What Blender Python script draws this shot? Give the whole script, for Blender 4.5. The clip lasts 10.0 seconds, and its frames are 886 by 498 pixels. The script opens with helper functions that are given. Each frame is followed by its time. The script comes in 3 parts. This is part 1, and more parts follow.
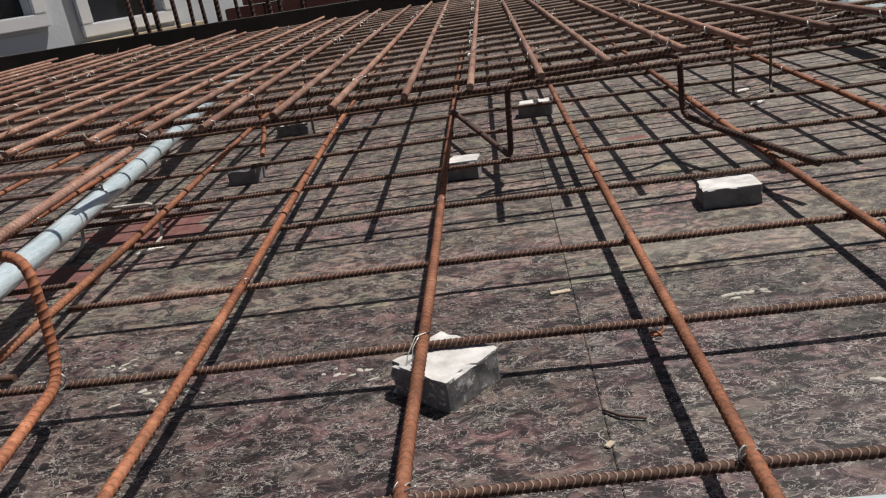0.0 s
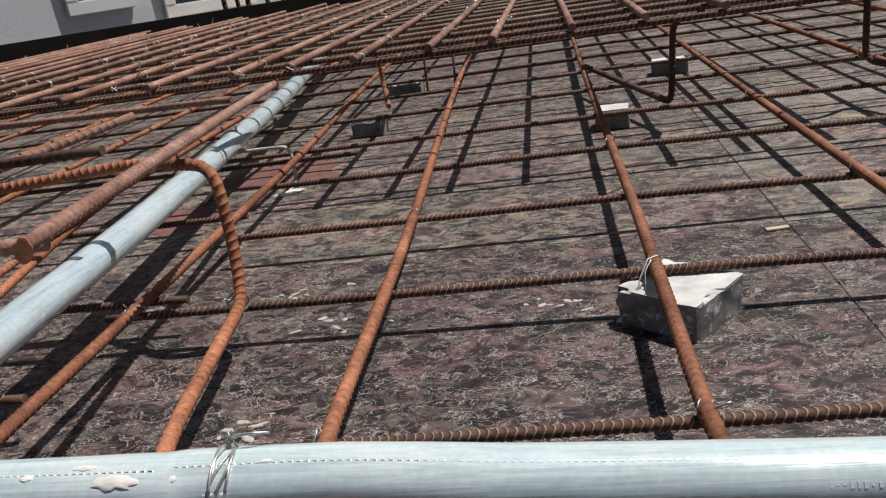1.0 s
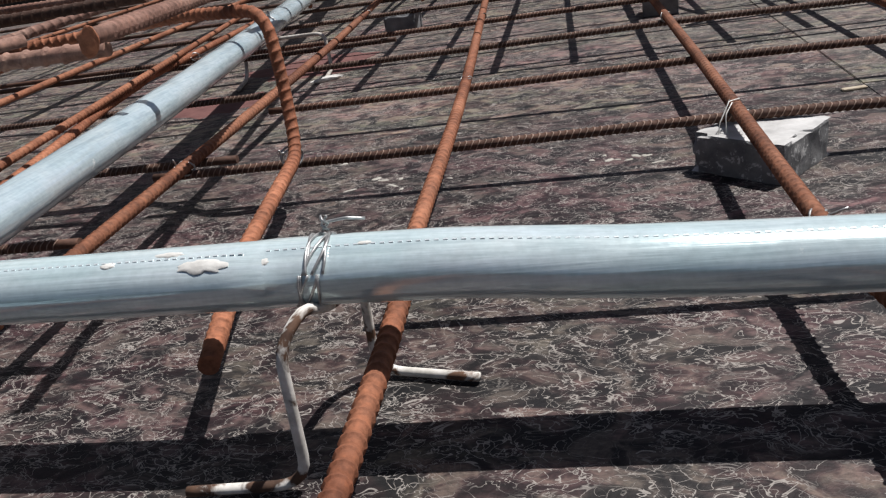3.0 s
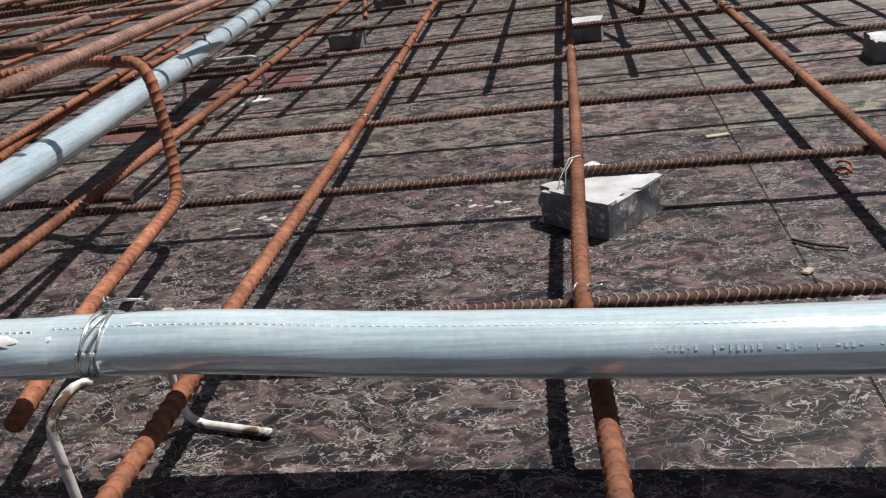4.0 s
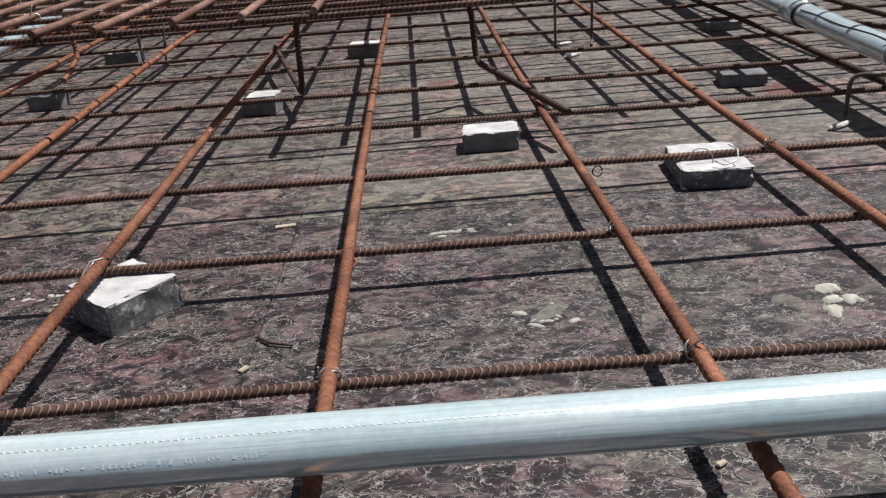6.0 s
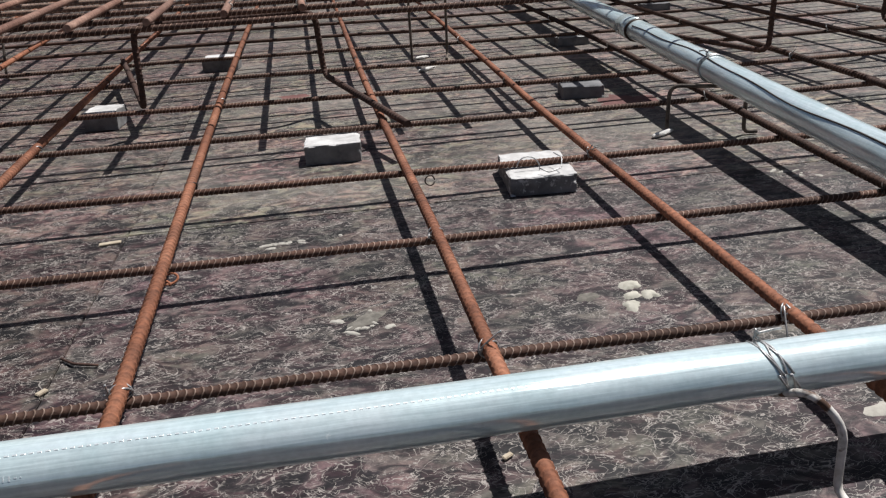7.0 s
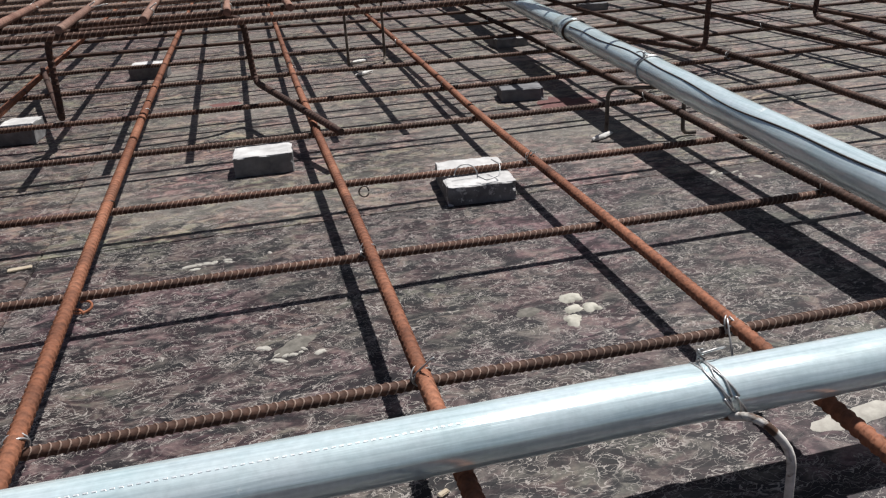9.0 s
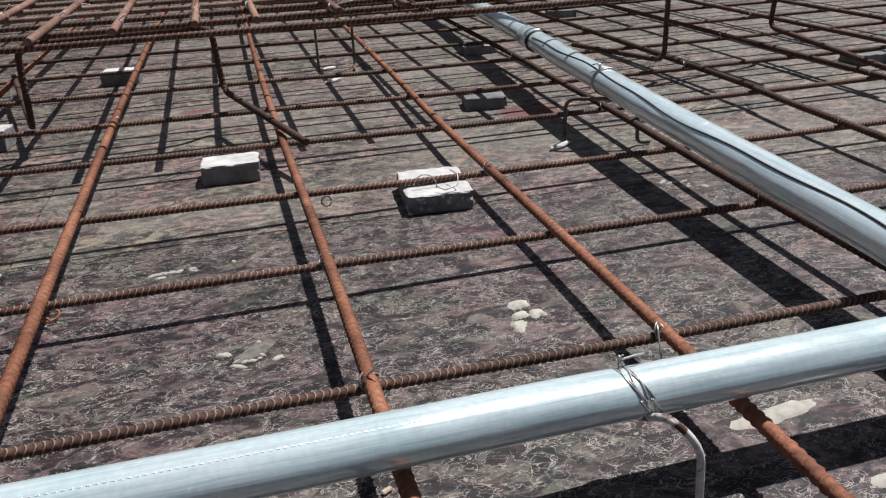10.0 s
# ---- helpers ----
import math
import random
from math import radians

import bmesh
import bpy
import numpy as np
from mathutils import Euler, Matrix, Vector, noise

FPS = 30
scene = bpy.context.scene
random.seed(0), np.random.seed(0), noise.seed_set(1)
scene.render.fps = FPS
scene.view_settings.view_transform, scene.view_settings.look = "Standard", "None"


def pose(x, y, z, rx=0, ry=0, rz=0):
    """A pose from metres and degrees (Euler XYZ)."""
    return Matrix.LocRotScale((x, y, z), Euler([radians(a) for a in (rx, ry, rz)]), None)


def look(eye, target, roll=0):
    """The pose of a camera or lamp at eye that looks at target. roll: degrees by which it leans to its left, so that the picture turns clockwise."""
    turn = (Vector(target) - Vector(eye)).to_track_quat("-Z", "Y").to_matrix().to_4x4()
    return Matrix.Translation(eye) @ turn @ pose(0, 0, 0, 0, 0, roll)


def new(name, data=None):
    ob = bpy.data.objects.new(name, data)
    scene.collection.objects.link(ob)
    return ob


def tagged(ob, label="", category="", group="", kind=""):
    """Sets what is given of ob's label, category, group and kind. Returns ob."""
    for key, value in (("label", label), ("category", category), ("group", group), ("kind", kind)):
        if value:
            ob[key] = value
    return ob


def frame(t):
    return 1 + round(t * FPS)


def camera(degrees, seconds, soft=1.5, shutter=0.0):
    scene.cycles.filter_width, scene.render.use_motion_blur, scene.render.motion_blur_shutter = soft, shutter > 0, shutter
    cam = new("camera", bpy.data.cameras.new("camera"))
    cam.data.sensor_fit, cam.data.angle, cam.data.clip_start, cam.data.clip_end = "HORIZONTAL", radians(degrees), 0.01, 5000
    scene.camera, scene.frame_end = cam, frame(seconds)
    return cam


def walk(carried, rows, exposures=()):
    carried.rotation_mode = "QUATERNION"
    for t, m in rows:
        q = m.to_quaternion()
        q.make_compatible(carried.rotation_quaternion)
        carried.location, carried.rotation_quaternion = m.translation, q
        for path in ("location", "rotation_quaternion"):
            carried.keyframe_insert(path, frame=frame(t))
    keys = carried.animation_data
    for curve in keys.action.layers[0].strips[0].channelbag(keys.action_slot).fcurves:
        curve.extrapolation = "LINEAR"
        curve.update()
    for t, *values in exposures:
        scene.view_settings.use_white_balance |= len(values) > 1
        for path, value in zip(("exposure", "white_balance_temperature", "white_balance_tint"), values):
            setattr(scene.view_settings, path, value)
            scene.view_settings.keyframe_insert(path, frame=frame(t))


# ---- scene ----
cam = camera(59.2, 10.0, soft=1.25)
PATH = [
    (0, (0.12, 0.124, 0.294), (-0.086, 1.988, -0.403), -9.3),
    (0.5, (0.044, 0.135, 0.272), (-0.169, 1.998, -0.425), -8.2),
    (1, (-0.008, 0.152, 0.238), (-0.353, 1.999, -0.45), -9.2),
    (1.5, (-0.065, 0.167, 0.209), (-0.45, 1.991, -0.515), -9.6),
    (2, (-0.079, 0.17, 0.181), (-0.473, 1.97, -0.596), -9.9),
    (2.2, (-0.074, 0.167, 0.178), (-0.467, 1.961, -0.615), -9.9),
    (3.3, (-0.041, 0.142, 0.188), (-0.432, 1.912, -0.655), -9.4),
    (3.5, (-0.031, 0.142, 0.197), (-0.423, 1.908, -0.657), -9.2),
    (4, (0.049, 0.143, 0.215), (-0.342, 1.911, -0.636), -9.1),
    (4.5, (0.145, 0.149, 0.23), (-0.203, 1.928, -0.616), -7.8),
    (5, (0.216, 0.139, 0.259), (-0.007, 1.943, -0.576), -5.5),
    (5.5, (0.259, 0.127, 0.257), (0.146, 1.943, -0.573), -4.5),
    (5.7, (0.272, 0.124, 0.262), (0.201, 1.938, -0.578), -4.6),
    (6.8, (0.336, 0.107, 0.26), (0.524, 1.924, -0.555), -4.2),
    (7, (0.343, 0.107, 0.257), (0.599, 1.913, -0.563), -3.3),
    (7.5, (0.343, 0.102, 0.258), (0.63, 1.902, -0.564), -2.9),
    (8, (0.352, 0.112, 0.261), (0.663, 1.907, -0.564), -3.4),
    (8.5, (0.361, 0.131, 0.263), (0.731, 1.912, -0.567), -3.3),
    (9, (0.36, 0.133, 0.255), (0.74, 1.915, -0.57), -3.4),
    (9.5, (0.364, 0.129, 0.257), (0.742, 1.911, -0.57), -3.3),
    (10, (0.374, 0.107, 0.272), (0.803, 1.876, -0.557), -2.9),
]
walk(cam, [(t, look(eye, target, roll)) for t, eye, target, roll in PATH], [(0, 0.14, 6600, 12), (0.6, 0.16, 6600, 12), (2.0, 0.12, 6250, 12), (5, 0.17, 6250, 12), (10, 0.19, 6250, 12)])

# ---- world, sun, exposure ----
SUN_FROM = Vector((0.43, 0.27, 1.0)).normalized()
world = bpy.data.worlds.new("sky")
scene.world = world
world.use_nodes = True
wn = world.node_tree.nodes
sky = wn.new("ShaderNodeTexSky")
sky.sky_type = "NISHITA"
sky.sun_disc = False
sky.sun_elevation = math.asin(SUN_FROM.z)
sky.sun_rotation = math.atan2(SUN_FROM.x, SUN_FROM.y)
sky.air_density, sky.dust_density, sky.ozone_density = 1.0, 2.5, 1.0
wn["Background"].inputs["Strength"].default_value = 0.034
world.node_tree.links.new(sky.outputs["Color"], wn["Background"].inputs["Color"])
sun_data = bpy.data.lights.new("sun", "SUN")
sun_data.energy, sun_data.angle, sun_data.color = 5.0, radians(0.53), (1.0, 0.96, 0.9)
sun = new("sun", sun_data)
sun.matrix_world = look((2, 1, 5), Vector((2, 1, 5)) - SUN_FROM)


# ---- materials ----
def material(name, rough=0.8, metal=0.0):
    m = bpy.data.materials.new(name)
    m.use_nodes = True
    p = m.node_tree.nodes["Principled BSDF"]
    p.inputs["Roughness"].default_value, p.inputs["Metallic"].default_value = rough, metal
    return m, m.node_tree.nodes, m.node_tree.links, p


def coords(n, l, scale=(1, 1, 1), random_shift=False):
    c = n.new("ShaderNodeTexCoord")
    out = c.outputs["Object"]
    mp = n.new("ShaderNodeMapping")
    mp.inputs["Scale"].default_value = scale
    l.new(out, mp.inputs["Vector"])
    if random_shift:
        info = n.new("ShaderNodeObjectInfo")
        mul = n.new("ShaderNodeMath")
        mul.operation, mul.inputs[1].default_value = "MULTIPLY", 37.0
        l.new(info.outputs["Random"], mul.inputs[0])
        l.new(mul.outputs[0], mp.inputs["Location"])
    return mp.outputs[0]


def noise_tex(n, l, vec, scale, detail=4.0, rough=0.55, distort=0.0):
    t = n.new("ShaderNodeTexNoise")
    t.inputs["Scale"].default_value, t.inputs["Detail"].default_value = scale, detail
    t.inputs["Roughness"].default_value, t.inputs["Distortion"].default_value = rough, distort
    l.new(vec, t.inputs["Vector"])
    return t.outputs["Fac"]


def ramp(n, l, fac, stops):
    r = n.new("ShaderNodeValToRGB")
    e = r.color_ramp.elements
    while len(e) < len(stops):
        e.new(0.5)
    for k, (at, col) in enumerate(stops):
        e[k].position, e[k].color = at, (*col, 1) if len(col) == 3 else col
    l.new(fac, r.inputs[0])
    return r.outputs["Color"]


def mix(n, l, fac, a, b, mode="MIX"):
    m = n.new("ShaderNodeMix")
    m.data_type, m.blend_type = "RGBA", mode
    for sock, v in ((m.inputs[0], fac), (m.inputs[6], a), (m.inputs[7], b)):
        if isinstance(v, (int, float)):
            sock.default_value = v
        elif isinstance(v, tuple):
            sock.default_value = (*v, 1)
        else:
            l.new(v, sock)
    return m.outputs[2]


def bump(n, l, p, height, strength, distance):
    b = n.new("ShaderNodeBump")
    b.inputs["Strength"].default_value, b.inputs["Distance"].default_value = strength, distance
    l.new(height, b.inputs["Height"])
    l.new(b.outputs[0], p.inputs["Normal"])


def rust(name, dark, mid, light, worn=0.0):
    m, n, l, p = material(name, 0.78)
    v = coords(n, l, random_shift=True)
    big, fine = noise_tex(n, l, v, 9, 3), noise_tex(n, l, v, 260, 5, 0.65)
    patch = noise_tex(n, l, v, 34, 4, 0.6, 0.6)
    col = ramp(n, l, patch, [(0.3, dark), (0.52, mid), (0.75, light)])
    col2 = ramp(n, l, big, [(0.35, dark), (0.65, light)])
    col = mix(n, l, 0.4, col, col2)
    speck = ramp(n, l, fine, [(0.32, (0.45, 0.42, 0.4)), (0.55, (1, 1, 1)), (0.72, (1.35, 1.25, 1.15))])
    col = mix(n, l, 0.75, col, speck, "MULTIPLY")
    info = n.new("ShaderNodeObjectInfo")
    tone = ramp(n, l, info.outputs["Random"], [(0.0, (0.68, 0.66, 0.66)), (0.5, (1, 1, 1)), (1.0, (1.25, 1.12, 1.05))])
    col = mix(n, l, 0.8, col, tone, "MULTIPLY")
    l.new(col, p.inputs["Base Color"])
    bump(n, l, p, fine, 0.5, 0.0006)
    p.inputs["Specular IOR Level"].default_value = 0.35
    return m


RUST_ORANGE = rust("rust_orange", (0.115, 0.042, 0.022), (0.265, 0.098, 0.048), (0.41, 0.19, 0.11))
RUST_MID = rust("rust_dull_orange", (0.085, 0.035, 0.020), (0.205, 0.082, 0.045), (0.34, 0.165, 0.10))
RUST_BROWN = rust("rust_brown", (0.036, 0.019, 0.013), (0.08, 0.041, 0.028), (0.155, 0.085, 0.06))
RUST_WORN = rust("rust_worn_ribs", (0.16, 0.105, 0.08), (0.29, 0.205, 0.16), (0.44, 0.345, 0.285))
RUST_PINK = rust("rust_dusty", (0.17, 0.085, 0.062), (0.30, 0.165, 0.125), (0.43, 0.285, 0.225))
RUST_DUSTY = rust("rust_grey_dust", (0.085, 0.055, 0.042), (0.19, 0.135, 0.105), (0.34, 0.265, 0.22))
RUST_UPPER = rust("rust_red_dust", (0.115, 0.055, 0.040), (0.235, 0.125, 0.09), (0.40, 0.27, 0.21))
RUST_DARK = rust("rust_dark", (0.045, 0.026, 0.02), (0.085, 0.045, 0.034), (0.14, 0.08, 0.06))


def galvanised(name, stretch, low=(0.70, 0.87, 0.88), high=(0.84, 0.95, 0.96)):
    m, n, l, p = material(name, 0.25, 0.8)
    v = coords(n, l, (1, 1, 1), True)
    big = noise_tex(n, l, v, 22, 5, 0.65)
    col = ramp(n, l, big, [(0.3, low), (0.7, high)])
    spang = noise_tex(n, l, v, 300, 3, 0.6)
    col = mix(n, l, 0.5, col, ramp(n, l, spang, [(0.3, (0.82, 0.82, 0.82)), (0.7, (1.1, 1.1, 1.1))]), "MULTIPLY")
    # drawn streaks along the pipe and dull, oxidised runs
    c = n.new("ShaderNodeTexCoord")
    mp = n.new("ShaderNodeMapping")
    mp.inputs["Scale"].default_value = stretch
    l.new(c.outputs["Object"], mp.inputs["Vector"])
    streak = noise_tex(n, l, mp.outputs[0], 1.0, 4, 0.6)
    fine = noise_tex(n, l, mp.outputs[0], 4.0, 3, 0.6)
    tone = ramp(n, l, streak, [(0.3, (0.78, 0.80, 0.82)), (0.5, (1, 1, 1)), (0.7, (1.06, 1.04, 1.07))])
    col = mix(n, l, 0.9, col, tone, "MULTIPLY")
    col = mix(n, l, 0.6, col, ramp(n, l, fine, [(0.35, (0.86, 0.87, 0.88)), (0.6, (1.03, 1.03, 1.03))]), "MULTIPLY")
    dirt = noise_tex(n, l, v, 34, 6, 0.7)
    col = mix(n, l, ramp(n, l, dirt, [(0.66, (0, 0, 0)), (0.70, (0.85, 0.85, 0.85))]), col, (0.66, 0.66, 0.63))
    grime = ramp(n, l, noise_tex(n, l, v, 11, 6, 0.7), [(0.56, (0, 0, 0)), (0.74, (0.35, 0.35, 0.35))])
    col = mix(n, l, grime, col, (0.40, 0.43, 0.42))
    l.new(col, p.inputs["Base Color"])
    l.new(ramp(n, l, dirt, [(0.66, (0.42, 0.42, 0.42)), (0.70, (0.0, 0.0, 0.0))]), p.inputs["Metallic"])
    rough = ramp(n, l, noise_tex(n, l, v, 40, 5, 0.65), [(0.3, (0.09, 0.09, 0.09)), (0.7, (0.20, 0.20, 0.20))])
    l.new(mix(n, l, grime, rough, (0.5, 0.5, 0.5)), p.inputs["Roughness"])
    dent = noise_tex(n, l, v, 16, 1, 0.4)
    b1 = n.new("ShaderNodeBump")
    b1.inputs["Strength"].default_value, b1.inputs["Distance"].default_value = 0.35, 0.010
    l.new(dent, b1.inputs["Height"])
    b2 = n.new("ShaderNodeBump")
    b2.inputs["Strength"].default_value, b2.inputs["Distance"].default_value = 0.22, 0.0016
    l.new(mix(n, l, 0.12, streak, spang), b2.inputs["Height"])
    l.new(b1.outputs[0], b2.inputs["Normal"])
    l.new(b2.outputs[0], p.inputs["Normal"])
    return m


GALVANISED = galvanised("galvanised_steel", (5, 190, 190))
GALVANISED_LONG = galvanised("galvanised_steel_long", (190, 5, 190))
GALVANISED_BLUE = galvanised("bluish_galvanised_steel", (190, 5, 190), (0.54, 0.68, 0.73), (0.74, 0.85, 0.89))


def simple(name, a, b, scale, rough=0.7, metal=0.0, bump_scale=300.0, depth=0.0006, strength=0.4):
    m, n, l, p = material(name, rough, metal)
    v = coords(n, l, random_shift=True)
    f = noise_tex(n, l, v, scale, 5, 0.62)
    l.new(ramp(n, l, f, [(0.3, a), (0.7, b)]), p.inputs["Base Color"])
    bump(n, l, p, noise_tex(n, l, v, bump_scale, 5, 0.6), strength, depth)
    return m


# sunlit block tops and shaded block sides, told apart by colour
CONCRETE = simple("lit_top_concrete", (0.34, 0.335, 0.325), (0.64, 0.635, 0.62), 48, 0.92, 0.0, 260, 0.0004, 0.4)
CONCRETE_SIDE = simple("shaded_side_concrete", (0.10, 0.10, 0.102), (0.25, 0.248, 0.244), 60, 0.9, 0.0, 260, 0.0004, 0.4)


def chipped_side(name):
    """Grey side concrete darkened for shade, knocked off in ragged pale patches."""
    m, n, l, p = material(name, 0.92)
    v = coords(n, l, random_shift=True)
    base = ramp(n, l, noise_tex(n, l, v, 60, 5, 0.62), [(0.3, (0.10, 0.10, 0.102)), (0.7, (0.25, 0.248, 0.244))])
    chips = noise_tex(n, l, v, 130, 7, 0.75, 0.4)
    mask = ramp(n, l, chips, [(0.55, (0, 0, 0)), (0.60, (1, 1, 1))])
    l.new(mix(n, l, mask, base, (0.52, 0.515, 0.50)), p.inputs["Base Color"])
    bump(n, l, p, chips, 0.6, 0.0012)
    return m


CONCRETE_CHIPPED = chipped_side("chipped_shaded_concrete")
# darker concrete: the shadow on some blocks is put into their colour
CONCRETE_SHADOWED = simple("shadowed_concrete", (0.10, 0.10, 0.105), (0.22, 0.22, 0.225), 40, 0.92, 0.0, 260, 0.0004, 0.4)
WIRE = simple("bare_wire", (0.22, 0.22, 0.22), (0.60, 0.60, 0.59), 130, 0.4, 0.6)
WIRE_DARK = simple("black_wire", (0.03, 0.025, 0.022), (0.10, 0.075, 0.06), 80, 0.6, 0.3)
PALE_ROD = simple("cement_coated_rod", (0.20, 0.17, 0.14), (0.72, 0.69, 0.64), 70, 0.85)
DARK_ROD = simple("dusty_dark_rod", (0.03, 0.022, 0.018), (0.20, 0.165, 0.13), 50, 0.8)
CHALK = simple("white_splash", (0.5, 0.49, 0.46), (0.75, 0.74, 0.7), 120, 0.9)
YELLOW_WOOD = simple("raw_wood_chip", (0.34, 0.28, 0.20), (0.48, 0.42, 0.32), 90, 0.8)
RENDER_WALL = simple("rendered_wall", (0.50, 0.54, 0.58), (0.60, 0.63, 0.66), 1.2, 0.9, 0.0, 40, 0.003)
BLACK_FORM = simple("dark_form_board", (0.018, 0.015, 0.012), (0.05, 0.04, 0.03), 6, 0.8)
GLASS_DARK = simple("dark_window_glass", (0.012, 0.014, 0.018), (0.02, 0.022, 0.028), 2, 0.12)
FRAME_WHITE = simple("white_window_frame", (0.66, 0.68, 0.7), (0.74, 0.75, 0.76), 4, 0.5)
BRICK = simple("red_brick", (0.24, 0.09, 0.06), (0.36, 0.16, 0.11), 14, 0.9)
LUMBER = simple("pale_lumber", (0.40, 0.32, 0.20), (0.58, 0.48, 0.33), 12, 0.85)


def splashed_rod(name):
    """Rusty rod with hard-edged patches of white cement."""
    m, n, l, p = material(name, 0.85)
    v = coords(n, l, random_shift=True)
    rusty = ramp(n, l, noise_tex(n, l, v, 120, 4), [(0.3, (0.035, 0.018, 0.012)), (0.7, (0.16, 0.085, 0.05))])
    coat = noise_tex(n, l, v, 48, 5, 0.6, 0.5)
    white = ramp(n, l, noise_tex(n, l, v, 200, 4), [(0.3, (0.50, 0.48, 0.43)), (0.7, (0.80, 0.77, 0.72))])
    l.new(mix(n, l, ramp(n, l, coat, [(0.44, (0, 0, 0)), (0.50, (1, 1, 1))]), rusty, white), p.inputs["Base Color"])
    bump(n, l, p, coat, 0.5, 0.0008)
    return m


CEMENT_ROD = splashed_rod("cement_splashed_rod")


def contour(n, l, vec, scale, width, detail=2.0, distort=1.2):
    """Thin closed lines along the level of a noise."""
    f = noise_tex(n, l, vec, scale, detail, 0.5, distort)
    return ramp(n, l, f, [(0.5 - width * 2, (0, 0, 0)), (0.5 - width, (1, 1, 1)), (0.5 + width, (1, 1, 1)), (0.5 + width * 2, (0, 0, 0))])


def deck_material(name, cement, lines, tone=(1, 1, 1)):
    m, n, l, p = material(name, 0.6)
    c = n.new("ShaderNodeTexCoord")
    mp = n.new("ShaderNodeMapping")
    mp.inputs["Scale"].default_value = (0.75, 1.2, 1.0)
    mp.inputs["Rotation"].default_value = (0, 0, 0.25)
    l.new(c.outputs["Object"], mp.inputs["Vector"])
    v = mp.outputs[0]
    # pressed strands: dark slate, mauve and dusty flakes, ringed by thin pale lines
    strand = noise_tex(n, l, v, 56, 2.5, 0.55, 1.5)
    tint = noise_tex(n, l, v, 34, 3, 0.6, 1.0)
    cold = ramp(n, l, strand, [(0.34, (0.009, 0.009, 0.012)), (0.45, (0.022, 0.021, 0.024)), (0.53, (0.055, 0.050, 0.050)), (0.61, (0.155, 0.142, 0.132))])
    warm = ramp(n, l, strand, [(0.34, (0.017, 0.010, 0.013)), (0.45, (0.042, 0.026, 0.031)), (0.53, (0.092, 0.060, 0.066)), (0.61, (0.195, 0.150, 0.146))])
    pick = ramp(n, l, tint, [(0.44, (0, 0, 0)), (0.56, (1, 1, 1))])
    col = mix(n, l, pick, cold, warm)
    green = ramp(n, l, noise_tex(n, l, v, 7, 4, 0.6), [(0.36, (1.08, 0.92, 0.99)), (0.60, (0.90, 1.02, 0.88))])
    col = mix(n, l, 1.0, col, green, "MULTIPLY")
    blot = noise_tex(n, l, v, 15, 5, 0.7, 0.6)
    col = mix(n, l, 0.85, col, ramp(n, l, blot, [(0.32, (0.5, 0.5, 0.52)), (0.5, (0.95, 0.95, 0.95)), (0.70, (1.55, 1.48, 1.38))]), "MULTIPLY")
    grain = noise_tex(n, l, v, 420, 4, 0.7)
    col = mix(n, l, 0.8, col, ramp(n, l, grain, [(0.32, (0.5, 0.5, 0.5)), (0.5, (0.97, 0.97, 0.97)), (0.68, (1.5, 1.47, 1.43))]), "MULTIPLY")
    col = mix(n, l, 1.0, col, tone, "MULTIPLY")
    m1 = ramp(n, l, noise_tex(n, l, v, 40, 2, 0.5), [(0.38, (0.15, 0.15, 0.15)), (0.52, (1, 1, 1))])
    m2 = ramp(n, l, noise_tex(n, l, v, 52, 2, 0.5, 0.5), [(0.40, (0.1, 0.1, 0.1)), (0.54, (1, 1, 1))])
    w1 = mix(n, l, 1.0, contour(n, l, v, 56, 0.0038, 4.0, 1.1), m1, "MULTIPLY")
    w2 = mix(n, l, 1.0, contour(n, l, v, 88, 0.0047, 3.0, 1.0), m2, "MULTIPLY")
    w3 = mix(n, l, 1.0, contour(n, l, v, 130, 0.0056, 2.0, 0.9), m1, "MULTIPLY")
    allw = mix(n, l, 1.0, mix(n, l, 1.0, w1, w2, "LIGHTEN"), w3, "LIGHTEN")
    allw = mix(n, l, 1.0, allw, (lines, lines, lines), "MULTIPLY")
    col = mix(n, l, allw, col, (0.33, 0.302, 0.274))
    film = ramp(n, l, noise_tex(n, l, v, 4.5, 6, 0.65), [(0.62 - cement, (0, 0, 0)), (0.86 - cement, (0.62, 0.62, 0.62))])
    grey = ramp(n, l, noise_tex(n, l, v, 120, 6, 0.75), [(0.3, (0.085, 0.079, 0.070)), (0.5, (0.21, 0.196, 0.172)), (0.7, (0.42, 0.395, 0.345))])
    col = mix(n, l, film, col, grey)
    splash = ramp(n, l, noise_tex(n, l, v, 26, 6, 0.6), [(0.69, (0, 0, 0)), (0.76, (0.8, 0.8, 0.8))])
    col = mix(n, l, splash, col, (0.44, 0.42, 0.37))
    l.new(col, p.inputs["Base Color"])
    p.inputs["Specular IOR Level"].default_value = 0.3
    bump(n, l, p, mix(n, l, 0.5, blot, grain), 0.5, 0.0012)
    return m


DECK = deck_material("form_plywood", -0.01, 0.9, (0.66, 0.63, 0.64))
DECK_RED = deck_material("reddish_form_plywood", -0.01, 0.85, (0.58, 0.50, 0.50))
DECK_DULL = deck_material("dull_form_plywood", 0.09, 0.9, (1.06, 1.0, 0.90))
DECK_GREY = deck_material("weathered_form_plywood", 0.18, 0.9, (1.24, 1.20, 1.05))


# ---- mesh helpers ----
def mesh_of(name, verts, faces, mat, smooth=True):
    me = bpy.data.meshes.new(name)
    me.from_pydata([tuple(v) for v in verts], [], faces)
    me.materials.append(mat)
    if smooth:
        me.polygons.foreach_set("use_smooth", [True] * len(me.polygons))
    me.update()
    return me


